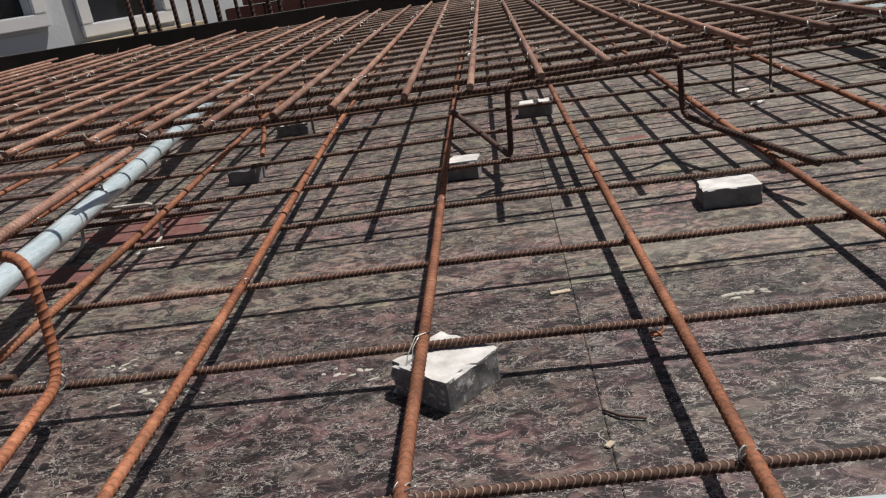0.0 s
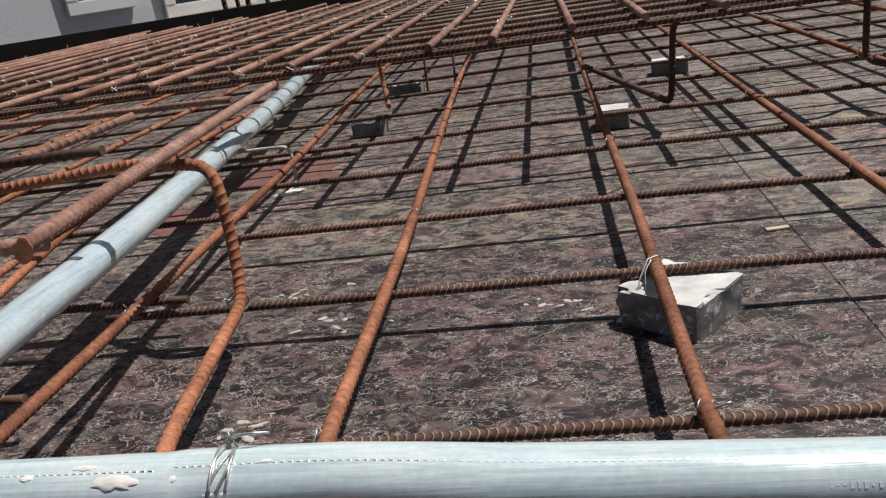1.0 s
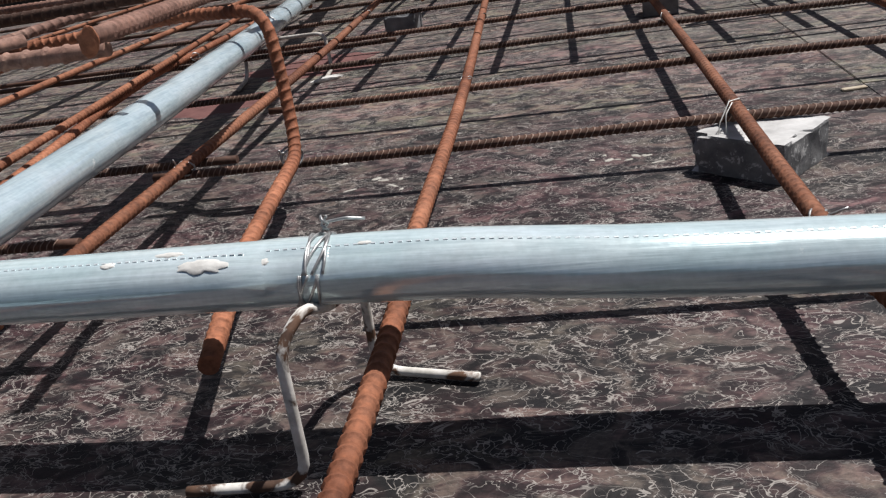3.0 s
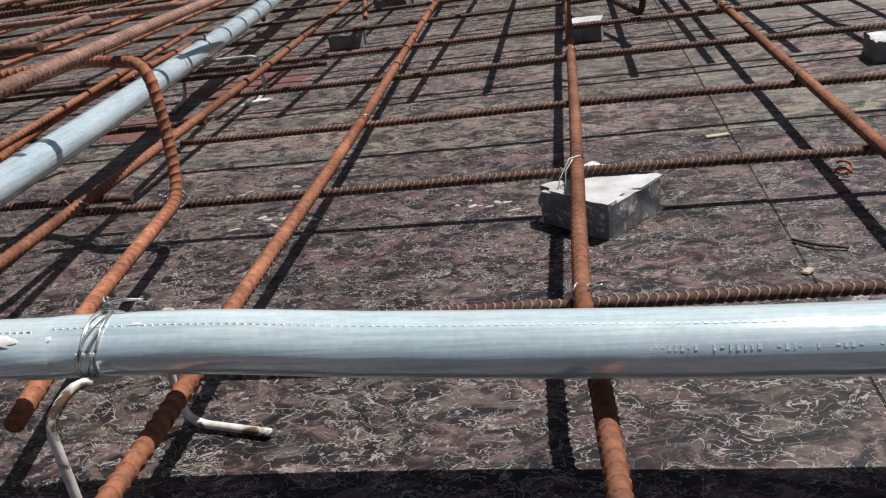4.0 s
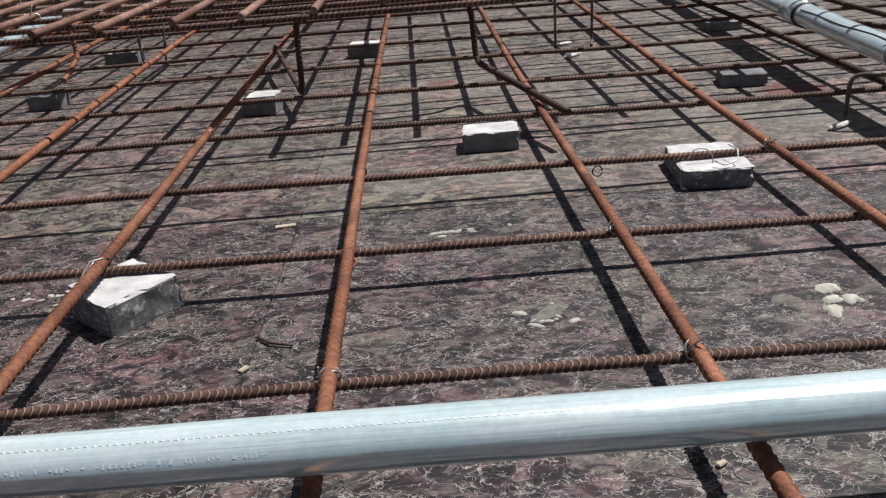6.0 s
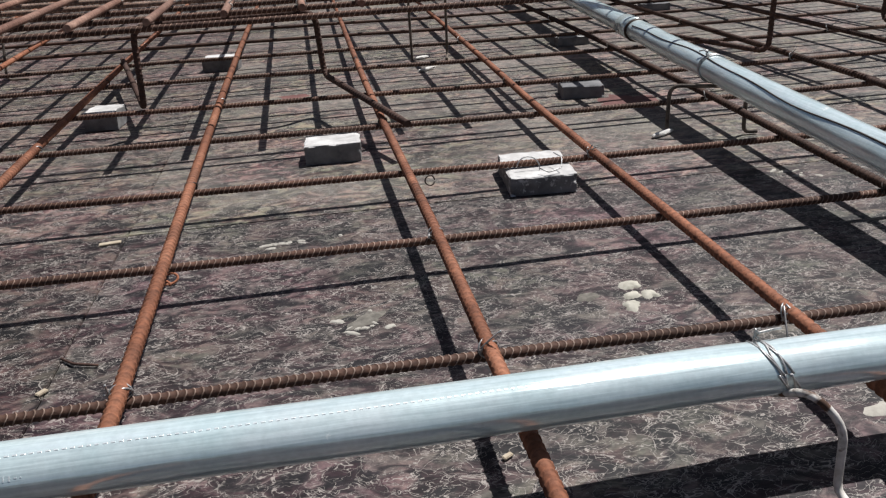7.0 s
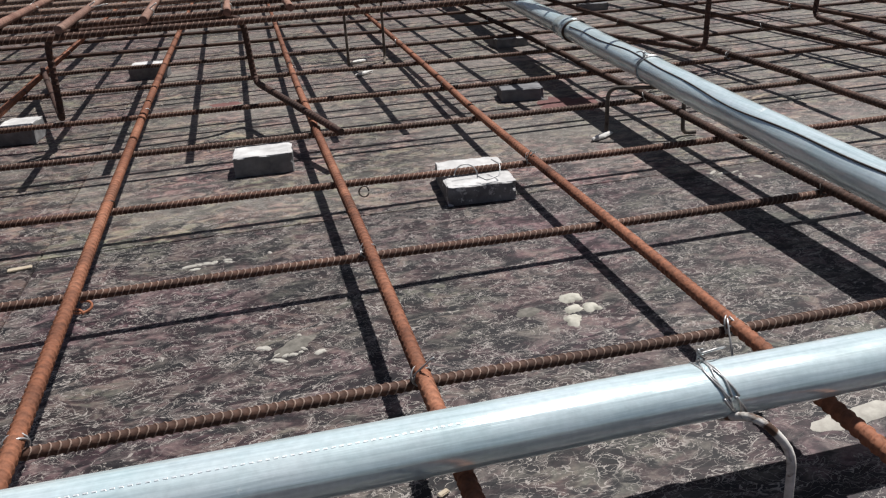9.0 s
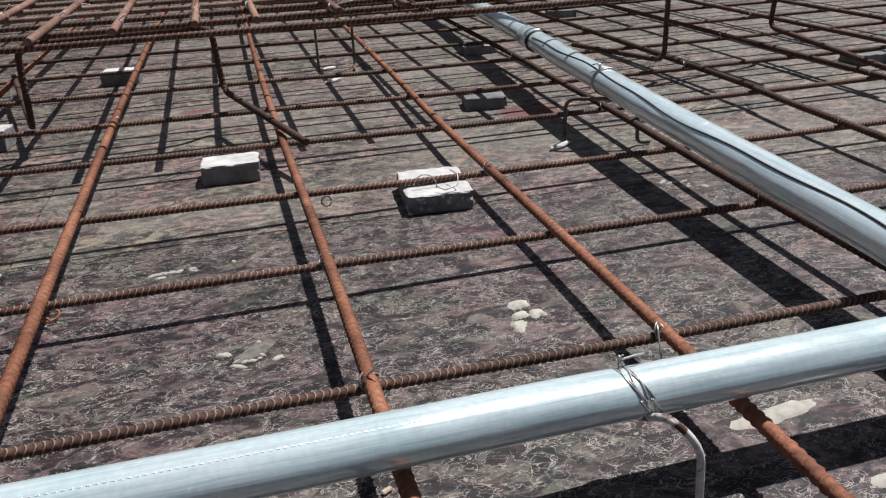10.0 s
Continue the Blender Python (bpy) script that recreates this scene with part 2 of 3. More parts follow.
def thing(name, me, label, category, group="", kind="", at=None):
    ob = new(name, me)
    if at is not None:
        ob.matrix_world = at
    return tagged(ob, label, category, group, kind)


def child(name, me, parent, label=""):
    ob = new(name, me)
    ob.parent = parent
    return tagged(ob, label)


def smooth_line(points, step):
    """Catmull-Rom through the points, resampled about every step."""
    P = [Vector(p) for p in points]
    if len(P) == 2:
        return P
    P = [P[0] * 2 - P[1], *P, P[-1] * 2 - P[-2]]
    out = []
    for i in range(1, len(P) - 2):
        a, b, c, d = P[i - 1:i + 3]
        k = max(1, int((c - b).length / step))
        for j in range(k):
            t = j / k
            out.append(0.5 * (2 * b + (c - a) * t + (2 * a - 5 * b + 4 * c - d) * t * t + (3 * b - a - 3 * c + d) * t ** 3))
    out.append(P[-2])
    return out


def frames_on(line, at):
    """Points, tangents and two normals at the given arc lengths of a polyline."""
    L = np.array(line)
    seg = np.linalg.norm(np.diff(L, axis=0), axis=1)
    s = np.r_[0, np.cumsum(seg)]
    at = np.clip(at, 0, s[-1])
    pts = np.stack([np.interp(at, s, L[:, k]) for k in range(3)], 1)
    h = 0.004
    tan = np.stack([np.interp(np.clip(at + h, 0, s[-1]), s, L[:, k]) - np.interp(np.clip(at - h, 0, s[-1]), s, L[:, k]) for k in range(3)], 1)
    tan /= np.linalg.norm(tan, axis=1)[:, None]
    n = np.cross(tan[0], (0.0, 0.0, 1.0))
    if np.linalg.norm(n) < 0.1:
        n = np.cross(tan[0], (1.0, 0.0, 0.0))
    ns = []
    for t in tan:
        n = n - t * (n @ t)
        n = n / np.linalg.norm(n)
        ns.append(n)
    ns = np.array(ns)
    return pts, tan, ns, np.cross(tan, ns), s[-1]


def skin(rings, sides):
    """Faces for rings of vertices, with flat ends."""
    f = []
    for r in range(rings - 1):
        for k in range(sides):
            a, b = r * sides + k, r * sides + (k + 1) % sides
            f.append((a, b, b + sides, a + sides))
    f.append(tuple(range(sides - 1, -1, -1)))
    f.append(tuple(range((rings - 1) * sides, rings * sides)))
    return f


def tube(name, line, r, mat, sides=10, step=0.02, radii=None, flat=1.0):
    length = sum((Vector(b) - Vector(a)).length for a, b in zip(line, line[1:]))
    at = np.linspace(0, length, max(2, int(length / step) + 1)) if len(line) > 2 or radii is not None else np.array([0, length])
    pts, tan, n1, n2, _ = frames_on(line, at)
    th = np.arange(sides) / sides * 2 * np.pi
    rr = np.full(len(at), r) if radii is None else radii(at)
    V = pts[:, None] + rr[:, None, None] * (np.cos(th)[None, :, None] * n1[:, None] + flat * np.sin(th)[None, :, None] * n2[:, None])
    return mesh_of(name, V.reshape(-1, 3), skin(len(at), sides), mat)


def ribbed(name, line, r, mat, pitch=0.0072, rib_from=0.0, rib_to=1e9, sides=12, phase=0.0, high=0.10, worn=None, twist=0.0, slant=2.6):
    """A deformed reinforcing bar: slanted crescent ribs on both halves and two seams along it; plain outside rib_from..rib_to."""
    length = sum((Vector(b) - Vector(a)).length for a, b in zip(line, line[1:]))
    lo, hi = max(0.012, rib_from), min(length - 0.012, rib_to)
    at, rise = [0.0], [0.0]
    if lo > hi:
        return tube(name, line, r, mat, 8, 0.1)
    if lo > 0.05:
        k = int(lo / 0.05)
        at += list(np.linspace(0, lo, k + 1)[1:])
        rise += [0.0] * k
    s = lo + 0.002 + phase * pitch
    while s + pitch < hi:
        for off, up in ((0.0, 0.0), (0.12, 1.0), (0.27, 1.0), (0.39, 0.0)):
            at.append(s + off * pitch)
            rise.append(up)
        s += pitch
    k = max(1, int((length - at[-1]) / 0.05))
    tail = list(np.linspace(at[-1], length, k + 1)[1:])
    at, rise = np.array(at + tail), np.array(rise + [0.0] * k)
    th = (np.arange(sides) + 0.5) / sides * 2 * np.pi
    half = (th % np.pi) / np.pi
    crescent = np.sin(half * np.pi) ** 0.5
    shear = (half - 0.5) * r * slant * min(1.0, high / 0.15) * np.where(th < np.pi, -1, 1)
    inner = (at > lo * 0.99) & (at < hi) & (rise >= 0)
    inner[0] = inner[-1] = False
    S = at[:, None] + np.where(inner[:, None], shear[None], 0.0)
    rad = r * (0.92 + high * rise[:, None] * crescent[None] + np.where(inner[:, None] & (np.abs(half - 0.5) > 0.42)[None], 0.17, 0.0))
    pts, tan, n1, n2, _ = frames_on(line, at)
    shift = (S - at[:, None])[..., None] * tan[:, None]
    V = pts[:, None] + shift + rad[..., None] * (np.cos(th + twist)[None, :, None] * n1[:, None] + np.sin(th + twist)[None, :, None] * n2[:, None])
    faces = skin(len(at), sides)
    me = mesh_of(name, V.reshape(-1, 3), faces, mat)
    flank = np.r_[np.repeat(np.abs(np.diff(rise)) < 0.5, sides), [False, False]]
    me.polygons.foreach_set("use_smooth", flank)
    if worn is not None:
        me.materials.append(worn)
        top = np.r_[np.repeat((rise[:-1] > 0.5) & (rise[1:] > 0.5), sides), [False, False]]
        me.polygons.foreach_set("material_index", top.astype(np.int32))
    return me


def box_mesh(name, x0, x1, y0, y1, z0, z1, mat, bevel=0.0):
    bm = bmesh.new()
    bmesh.ops.create_cube(bm, size=1, matrix=Matrix.Translation(((x0 + x1) / 2, (y0 + y1) / 2, (z0 + z1) / 2)) @ Matrix.Diagonal((x1 - x0, y1 - y0, z1 - z0, 1)))
    if bevel:
        bmesh.ops.bevel(bm, geom=bm.edges[:], offset=bevel, segments=2, affect="EDGES")
    me = bpy.data.meshes.new(name)
    bm.to_mesh(me)
    bm.free()
    me.materials.append(mat)
    return me


rnd = random.Random(5)

# ---- deck ----
deck = new("floor", box_mesh("floor", -6, 6, -3, 3.2, -0.06, -0.02, BLACK_FORM))
tagged(deck, "timber formwork deck under the reinforcement", "floor", kind="structure")
SEAM_X = [-5.0, -3.8, -2.58, -1.06, 0.158, 1.378, 2.6, 3.82, 5.0]
SEAM_Y = [-3.0, -1.66, 0.779, 3.2]
for i in range(len(SEAM_X) - 1):
    for j in range(len(SEAM_Y) - 1):
        child("plywood_panel", box_mesh("plywood_panel", SEAM_X[i] + 0.0003, SEAM_X[i + 1] - 0.0003, SEAM_Y[j] + 0.0003, SEAM_Y[j + 1] - 0.0003, -0.018, rnd.uniform(-0.0006, 0.0), (DECK_DULL if i < 4 else DECK_GREY) if j == 2 else DECK_RED if i == 3 else DECK, 0.0006), deck)

# ---- lower mat ----
T_R, L_R = 0.0033, 0.0042
T_Z = 0.0270


def zl(x):
    """Height of the bars along the deck: the mat sinks a little towards +x."""
    return float(np.interp(x, [-0.4, -0.15, 0.04, 0.22, 0.41, 0.58, 0.8, 1.2], [0.034, 0.034, 0.0355, 0.0335, 0.0315, 0.0285, 0.027, 0.027]))


def zt(x):
    return zl(x) - T_R - L_R


def bar(points, r, mat, label, group, pitch=0.0072, rib_from=0.0, rib_to=1e9, step=0.03, sides=12, high=0.14, worn=None, slant=1.9):
    line = smooth_line(points, step)
    return thing("rebar", ribbed("rebar", line, r, mat, pitch, rib_from, rib_to, sides, rnd.random(), high, worn, rnd.uniform(-1.35, -1.0), slant), label, "rebar", group)


LOWER_L = [
    [(-1.30, -0.1), (-1.34, 3.0)], [(-1.11, -0.1), (-1.15, 3.0)], [(-0.92, -0.1), (-0.96, 3.0)], [(-0.70, -0.1), (-0.74, 1.2), (-0.76, 3.0)],
    [(-0.41, 0.2), (-0.47, 0.60), (-0.546, 0.94), (-0.566, 1.25), (-0.58, 3.0)],
    [(-0.315, 0.0), (-0.327, 0.466), (-0.345, 1.046), (-0.395, 1.823), (-0.43, 3.0)],
    [(-0.124, 0.0), (-0.129, 0.38), (-0.136, 0.47), (-0.147, 0.77), (-0.184, 1.389), (-0.21, 2.0), (-0.23, 3.0)],
    [(0.062, 0.0), (0.050, 0.34), (0.0405, 0.455), (0.037, 0.77), (0.024, 1.545), (0.01, 3.0)],
    [(0.228, 0.0), (0.222, 0.46), (0.213, 0.97), (0.207, 1.55), (0.2, 3.0)],
    [(0.423, 0.0), (0.4145, 0.59), (0.404, 1.03), (0.398, 1.52), (0.39, 3.0)],
    [(0.596, 0.0), (0.594, 0.53), (0.588, 0.97), (0.592, 1.40), (0.598, 3.0)],
    [(0.772, 0.0), (0.781, 0.61), (0.787, 0.796), (0.794, 0.955), (0.799, 1.17), (0.806, 1.42), (0.82, 3.0)],
    [(0.965, 0.0), (0.993, 0.80), (1.002, 0.955), (1.008, 1.165), (1.01, 3.0)],
    [(1.175, 0.0), (1.185, 1.10), (1.19, 3.0)], [(1.36, 0.0), (1.37, 3.0)], [(1.52, 0.0), (1.525, 3.0)], [(1.71, 0.0), (1.70, 3.0)], [(1.89, 0.0), (1.89, 3.0)], [(2.08, 0.0), (2.07, 3.0)],
]
for pts in LOWER_L:
    near = -0.6 < pts[0][0] < 1.2
    bar([(x, y, zl(x)) for x, y in pts], L_R, RUST_ORANGE if pts[0][0] < 0.3 else RUST_MID if pts[0][0] < 0.7 else RUST_BROWN, "rusted ribbed steel bar of the lower reinforcement mat", "lower bars along the deck", 0.0062, 0.0 if near else 1e8, 1.9 if near else 0, high=0.19, slant=1.0)
T_ROWS = [(0.470, -0.15), (0.637, -0.36), (0.799, -0.33), (0.973, -0.36)]
T_ROWS += [(y, -2.0) for y in (1.139, 1.326, 1.50, 1.67, 1.842, 2.01, 2.18, 2.35, 2.52, 2.69, 2.86)]


def off(y, x):
    """The first cross bar runs a little askew."""
    return float(np.interp(x, [-0.15, 0.03, 0.18, 0.30], [-0.0105, -0.008, -0.002, 0.0])) if y < 0.5 else 0.0


for y, x0 in T_ROWS:
    rib = (max(0.0, -0.7 - x0), 1.5 - x0) if y < 1.6 else (1e8, 0)
    row = [(x, y + dy + off(y, x), zt(x)) for x, dy in ((x0, 0.002), (-0.12, 0.001), (0.04, 0.0), (0.22, 0.0), (0.41, 0.001), (0.58, 0.002), (0.9, 0.003), (1.5, 0.001), (2.6, 0.0))]
    bar(row, T_R, RUST_BROWN, "brown ribbed steel cross bar under the lower mat", "lower cross bars", 0.0044, *rib, worn=RUST_WORN)

# ---- upper mat ----
UT_Z, UL_Z = 0.143, 0.1515
for k in range(22):
    y = 1.03 + 0.0895 * k
    rib = (0.7, 2.6) if k < 8 else (1e8, 0)
    bar([(-1.6, y + rnd.uniform(-0.006, 0.006), UT_Z), (0.2, y, UT_Z), (2.0, y + rnd.uniform(-0.006, 0.006), UT_Z)], 0.0038, RUST_BROWN if k < 3 else RUST_DUSTY, "dusty brown ribbed steel cross bar of the upper mat", "upper cross bars", 0.0060, *rib, step=0.2, worn=RUST_WORN)
UPPER_X = [-0.379, -0.314, -0.231, -0.150, -0.079, 0.006, 0.082, 0.163, 0.243, 0.330, 0.398, 0.495]
UPPER_X = [-0.379 - 0.105 * k for k in range(11, 0, -1)] + UPPER_X + [0.495 + 0.083 * k for k in range(1, 12)]
for x in UPPER_X:
    y0 = 1.01 + rnd.uniform(-0.012, 0.012) + max(0.0, x) * 0.09
    bar([(x, y0, UL_Z), (x - 0.03 + rnd.uniform(-0.02, 0.02), 2.95 + rnd.uniform(-0.15, 0.15), UL_Z)], 0.0046, RUST_UPPER, "dusty brown steel bar lying on the upper mat", "upper bars along the deck", 0.0070, 0.0, 0.9 if abs(x) < 0.7 else 0, step=0.3, high=0.06)

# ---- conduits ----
# round conduits squashed to ovals so outline and cast shadow width both fit
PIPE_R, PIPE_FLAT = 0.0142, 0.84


def tubes(name, lines, r, mat, sides=6, step=0.004):
    """Several rods as one mesh."""
    V, F = [], []
    for line in lines:
        me = tube("rod", line, r, mat, sides, step)
        base = len(V)
        V += [tuple(v.co) for v in me.vertices]
        F += [tuple(base + i for i in p.vertices) for p in me.polygons]
        bpy.data.meshes.remove(me)
    return mesh_of(name, V, F, mat)


def fillet(points, r=0.014, n=5):
    """A bent rod: the corners of the line rounded."""
    P = [Vector(p) for p in points]
    out = [P[0]]
    for a, b, c in zip(P, P[1:], P[2:]):
        u, w = (a - b), (c - b)
        k = min(r, u.length * 0.45, w.length * 0.45)
        p, q = b + u.normalized() * k, b + w.normalized() * k
        for i in range(n + 1):
            t = i / n
            out.append(p * (1 - t) ** 2 + b * 2 * t * (1 - t) + q * t * t)
    out.append(P[-1])
    return out


def winding(centre, axis, r, turns, pitch, lean, mat, name, label, group, wire=0.0009, tail=True, flat=PIPE_FLAT):
    """Tie wire wound round a pipe, with a twisted knot on top."""
    ax = Vector(axis).normalized()
    side = ax.cross(Vector((0, 0, 1))).normalized()
    up = side.cross(ax)
    lines, c = [], Vector(centre)
    for k in range(turns):
        pts = []
        for i in range(25):
            a = i / 24 * 2 * math.pi + 0.4
            rr = r + wire * (1.0 + 0.3 * (k % 2))
            off = (k - (turns - 1) / 2) * pitch + lean * math.sin(a) + 0.0017 * math.sin(2.3 * a + k * 1.7)
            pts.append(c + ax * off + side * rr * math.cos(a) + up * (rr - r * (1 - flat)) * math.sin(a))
        lines.append(pts)
    if tail:
        top = c + up * (r * flat + 0.0005) + side * r * 0.45 * (-1 if side.y < 0 else 1) + ax * lean
        for s1 in (0.0, math.pi):
            lines.append([top + up * (0.0011 * i) + ax * 0.0012 * math.cos(i * 1.3 + s1) + side * 0.0012 * math.sin(i * 1.3 + s1) for i in range(6)])
        lines.append([top + up * 0.003, top + up * 0.004 + ax * 0.008, top + up * 0.002 + ax * 0.014 - side * 0.003])
    return thing(name, tubes(name, lines, wire, mat, 6, 0.0016), label, "wire", group)


def conduit(points, label, mat, r=PIPE_R, step=0.03):
    ob = new("steel_conduit")
    tagged(ob, label, "conduit", "steel conduits")
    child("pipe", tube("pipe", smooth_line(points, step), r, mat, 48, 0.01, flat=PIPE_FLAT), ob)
    return ob


FRONT = [(-0.9, 0.385, 0.074), (-0.24, 0.379, 0.0690), (-0.17, 0.381, 0.0680), (-0.10, 0.384, 0.0655), (-0.04, 0.3845, 0.0608), (0.04, 0.3845, 0.0574), (0.105, 0.3830, 0.0562), (0.22, 0.384, 0.0550), (0.38, 0.385, 0.0530), (0.51, 0.387, 0.0515), (0.62, 0.388, 0.0495), (1.4, 0.390, 0.0460)]
front = conduit(FRONT, "shiny galvanised steel conduit laid across the bars", GALVANISED)
RIGHT_R, LEFT_R = 0.0166, 0.0150
RIGHT = [(0.738, 0.0, 0.046), (0.749, 0.3, 0.0535), (0.757, 0.512, 0.0590), (0.7605, 0.65, 0.0625), (0.764, 0.80, 0.0672), (0.770, 0.92, 0.0702), (0.779, 1.07, 0.0720), (0.790, 1.20, 0.0735), (0.845, 1.9, 0.0745), (0.895, 2.6, 0.0745)]
right = conduit(RIGHT, "galvanised steel conduit on wire stirrups beside a bar", GALVANISED_LONG, RIGHT_R)
LEFT = [(-0.33, 0.1, 0.061), (-0.362, 0.47, 0.061), (-0.398, 0.83, 0.061), (-0.484, 1.446, 0.061), (-0.545, 1.80, 0.061), (-0.68, 2.6, 0.061)]
left = conduit(LEFT, "bluish galvanised steel conduit running under the upper mat", GALVANISED_BLUE, LEFT_R)


FRONT_LINE = smooth_line(FRONT, 0.006)


def on_pipe(x):
    xs = [p[0] for p in FRONT_LINE]
    return float(np.interp(x, xs, [p[1] for p in FRONT_LINE])), float(np.interp(x, xs, [p[2] for p in FRONT_LINE]))


def marks(spec, mat, angle, lift=0.00035):
    """Small flat raised marks on the front conduit: (x, length, height across)."""
    V, F = [], []
    for x, w, hgt in spec:
        y0, z0 = on_pipe(x)
        base = len(V)
        for dx, da in ((0, -1), (1, -1), (1, 1), (0, 1)):
            a = angle + da * hgt / 2 / PIPE_R
            for rr in (PIPE_R - 0.0003, PIPE_R + lift):
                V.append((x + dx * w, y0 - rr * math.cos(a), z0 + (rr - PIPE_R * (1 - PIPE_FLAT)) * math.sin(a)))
        F += [tuple(base + i for i in q) for q in ((1, 3, 5, 7), (0, 2, 3, 1), (2, 4, 5, 3), (4, 6, 7, 5), (6, 0, 1, 7))]
    return mesh_of("marks", V, F, mat, False)


MARK_PALE = simple("pale_knurl", (0.62, 0.68, 0.70), (0.78, 0.82, 0.83), 50, 0.35, 0.4)
MARK_GREY = simple("grey_ink", (0.50, 0.56, 0.585), (0.66, 0.72, 0.74), 300, 0.4)
child("dotted_line", marks([(-0.42 + 0.0031 * k, 0.0016, 0.0006) for k in range(282)], MARK_PALE, radians(70), 0.00012), front, "row of small pale dashes")
row, x = [], 0.055
for k in range(52):
    w = rnd.uniform(0.0004, 0.0013)
    row.append((x, w, rnd.choice((0.0005, 0.0018, 0.0024))))
    x += w + rnd.choice((0.0012, 0.0014, 0.0016, 0.0050))


def splash_on_pipe(x, angle, w, hgt, seed):
    """A thin ragged patch of dried cement lying on the front conduit."""
    V, F, n = [], [], 28
    for ring, (k, lift) in enumerate(((0.0, 0.00035), (0.55, 0.0003), (0.85, 0.0002), (1.0, -0.0001))):
        for i in range(n):
            t = i / n * 2 * math.pi
            q = Vector((math.cos(t) * 2.2 + seed * 7.3, math.sin(t) * 2.2, 0))
            rad = k * (1 + 0.40 * noise.noise(q) + 0.2 * noise.noise(q * 2.7))
            px = x + rad * w / 2 * math.cos(t)
            a = angle + rad * hgt / 2 * math.sin(t) / PIPE_R
            y0, z0 = on_pipe(px)
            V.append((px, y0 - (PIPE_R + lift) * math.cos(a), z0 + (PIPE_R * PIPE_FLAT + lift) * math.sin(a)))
    for ring in range(3):
        F += [(ring * n + i, ring * n + (i + 1) % n, (ring + 1) * n + (i + 1) % n, (ring + 1) * n + i) for i in range(n)]
    return mesh_of("cement_splash", V, F, CHALK)


for k, (x, a, w, hgt) in enumerate(((-0.1845, 52, 0.019, 0.0062), (-0.199, 80, 0.011, 0.003), (-0.164, 48, 0.006, 0.004), (-0.222, 64, 0.006, 0.003), (-0.128, 72, 0.005, 0.002))):
    child("cement_splash", splash_on_pipe(x, radians(a), w, hgt, k), front, "pale dried cement splash")
child("print", marks(row, MARK_GREY, radians(30), 0.00005), front, "worn grey print")

xs = lambda y: float(np.interp(y, [p[1] for p in RIGHT], [p[0] for p in RIGHT]))
zs = lambda y: float(np.interp(y, [p[1] for p in RIGHT], [p[2] for p in RIGHT]))
coup = [(xs(y), y, zs(y)) for y in (1.175, 1.225)]
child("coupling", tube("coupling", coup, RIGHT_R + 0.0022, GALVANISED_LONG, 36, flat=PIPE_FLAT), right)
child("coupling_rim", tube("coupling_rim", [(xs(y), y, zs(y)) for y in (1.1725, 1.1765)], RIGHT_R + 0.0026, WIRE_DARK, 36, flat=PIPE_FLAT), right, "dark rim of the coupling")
loose = []
for y in np.linspace(0.40, 1.16, 80):
    a = radians(52 + 9 * math.sin(y * 15) + 4 * math.sin(y * 41))
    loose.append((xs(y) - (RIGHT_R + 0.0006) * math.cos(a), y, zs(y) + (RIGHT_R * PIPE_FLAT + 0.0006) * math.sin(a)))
thing("wire", tubes("wire", [loose], 0.0007, WIRE_DARK, 6, 0.01), "thin black wire lying along the top of a conduit", "wire")


def stirrup(points, mat, label, r=0.0023):
    return thing("wire_stirrup", tube("wire_stirrup", fillet(points, 0.012), r, mat, 10, 0.004), label, "rebar support", "bent wire supports")


W_LABEL = "bent wire stirrup splashed with cement, standing on the deck"
stirrup([(-0.200, 0.342, 0.003), (-0.155, 0.345, 0.003), (-0.153, 0.346, 0.057), (-0.1475, 0.3580, 0.0650), (-0.146, 0.381, 0.0525), (-0.143, 0.410, 0.050), (-0.146, 0.414, 0.003), (-0.101, 0.405, 0.003)], CEMENT_ROD, W_LABEL, 0.0020)
stirrup([(0.552, 0.340, 0.003), (0.551, 0.353, 0.003), (0.5485, 0.3525, 0.040), (0.536, 0.3600, 0.0545), (0.532, 0.386, 0.0370), (0.533, 0.397, 0.0400)], CEMENT_ROD, W_LABEL, 0.0019)
stirrup([(0.722, 0.919, 0.001), (0.722, 0.918, 0.0543), (0.760, 0.900, 0.0543), (0.797, 0.888, 0.0543), (0.797, 0.886, 0.003), (0.812, 0.884, 0.003)], DARK_ROD, "bent wire stirrup carrying a conduit over the deck")
stirrup([(-0.349, 1.03, 0.003), (-0.358, 1.089, 0.003), (-0.362, 1.10, 0.0455), (-0.47, 1.105, 0.0455), (-0.472, 1.09, 0.003), (-0.46, 1.03, 0.003)], PALE_ROD, "bent wire stirrup carrying a conduit over the deck")
stirrup([(0.502, 1.476, 0.001), (0.502, 1.4775, 0.1367), (0.566, 1.4775, 0.1367), (0.566, 1.486, 0.003), (0.560, 1.455, 0.003)], DARK_ROD, "tall bent wire support under the upper mat")
stirrup([(-0.268, 1.655, 0.001), (-0.265, 1.6565, 0.1367), (-0.205, 1.6565, 0.1367), (-0.207, 1.60, 0.003), (-0.17, 1.60, 0.003)], DARK_ROD, "tall bent wire support under the upper mat")
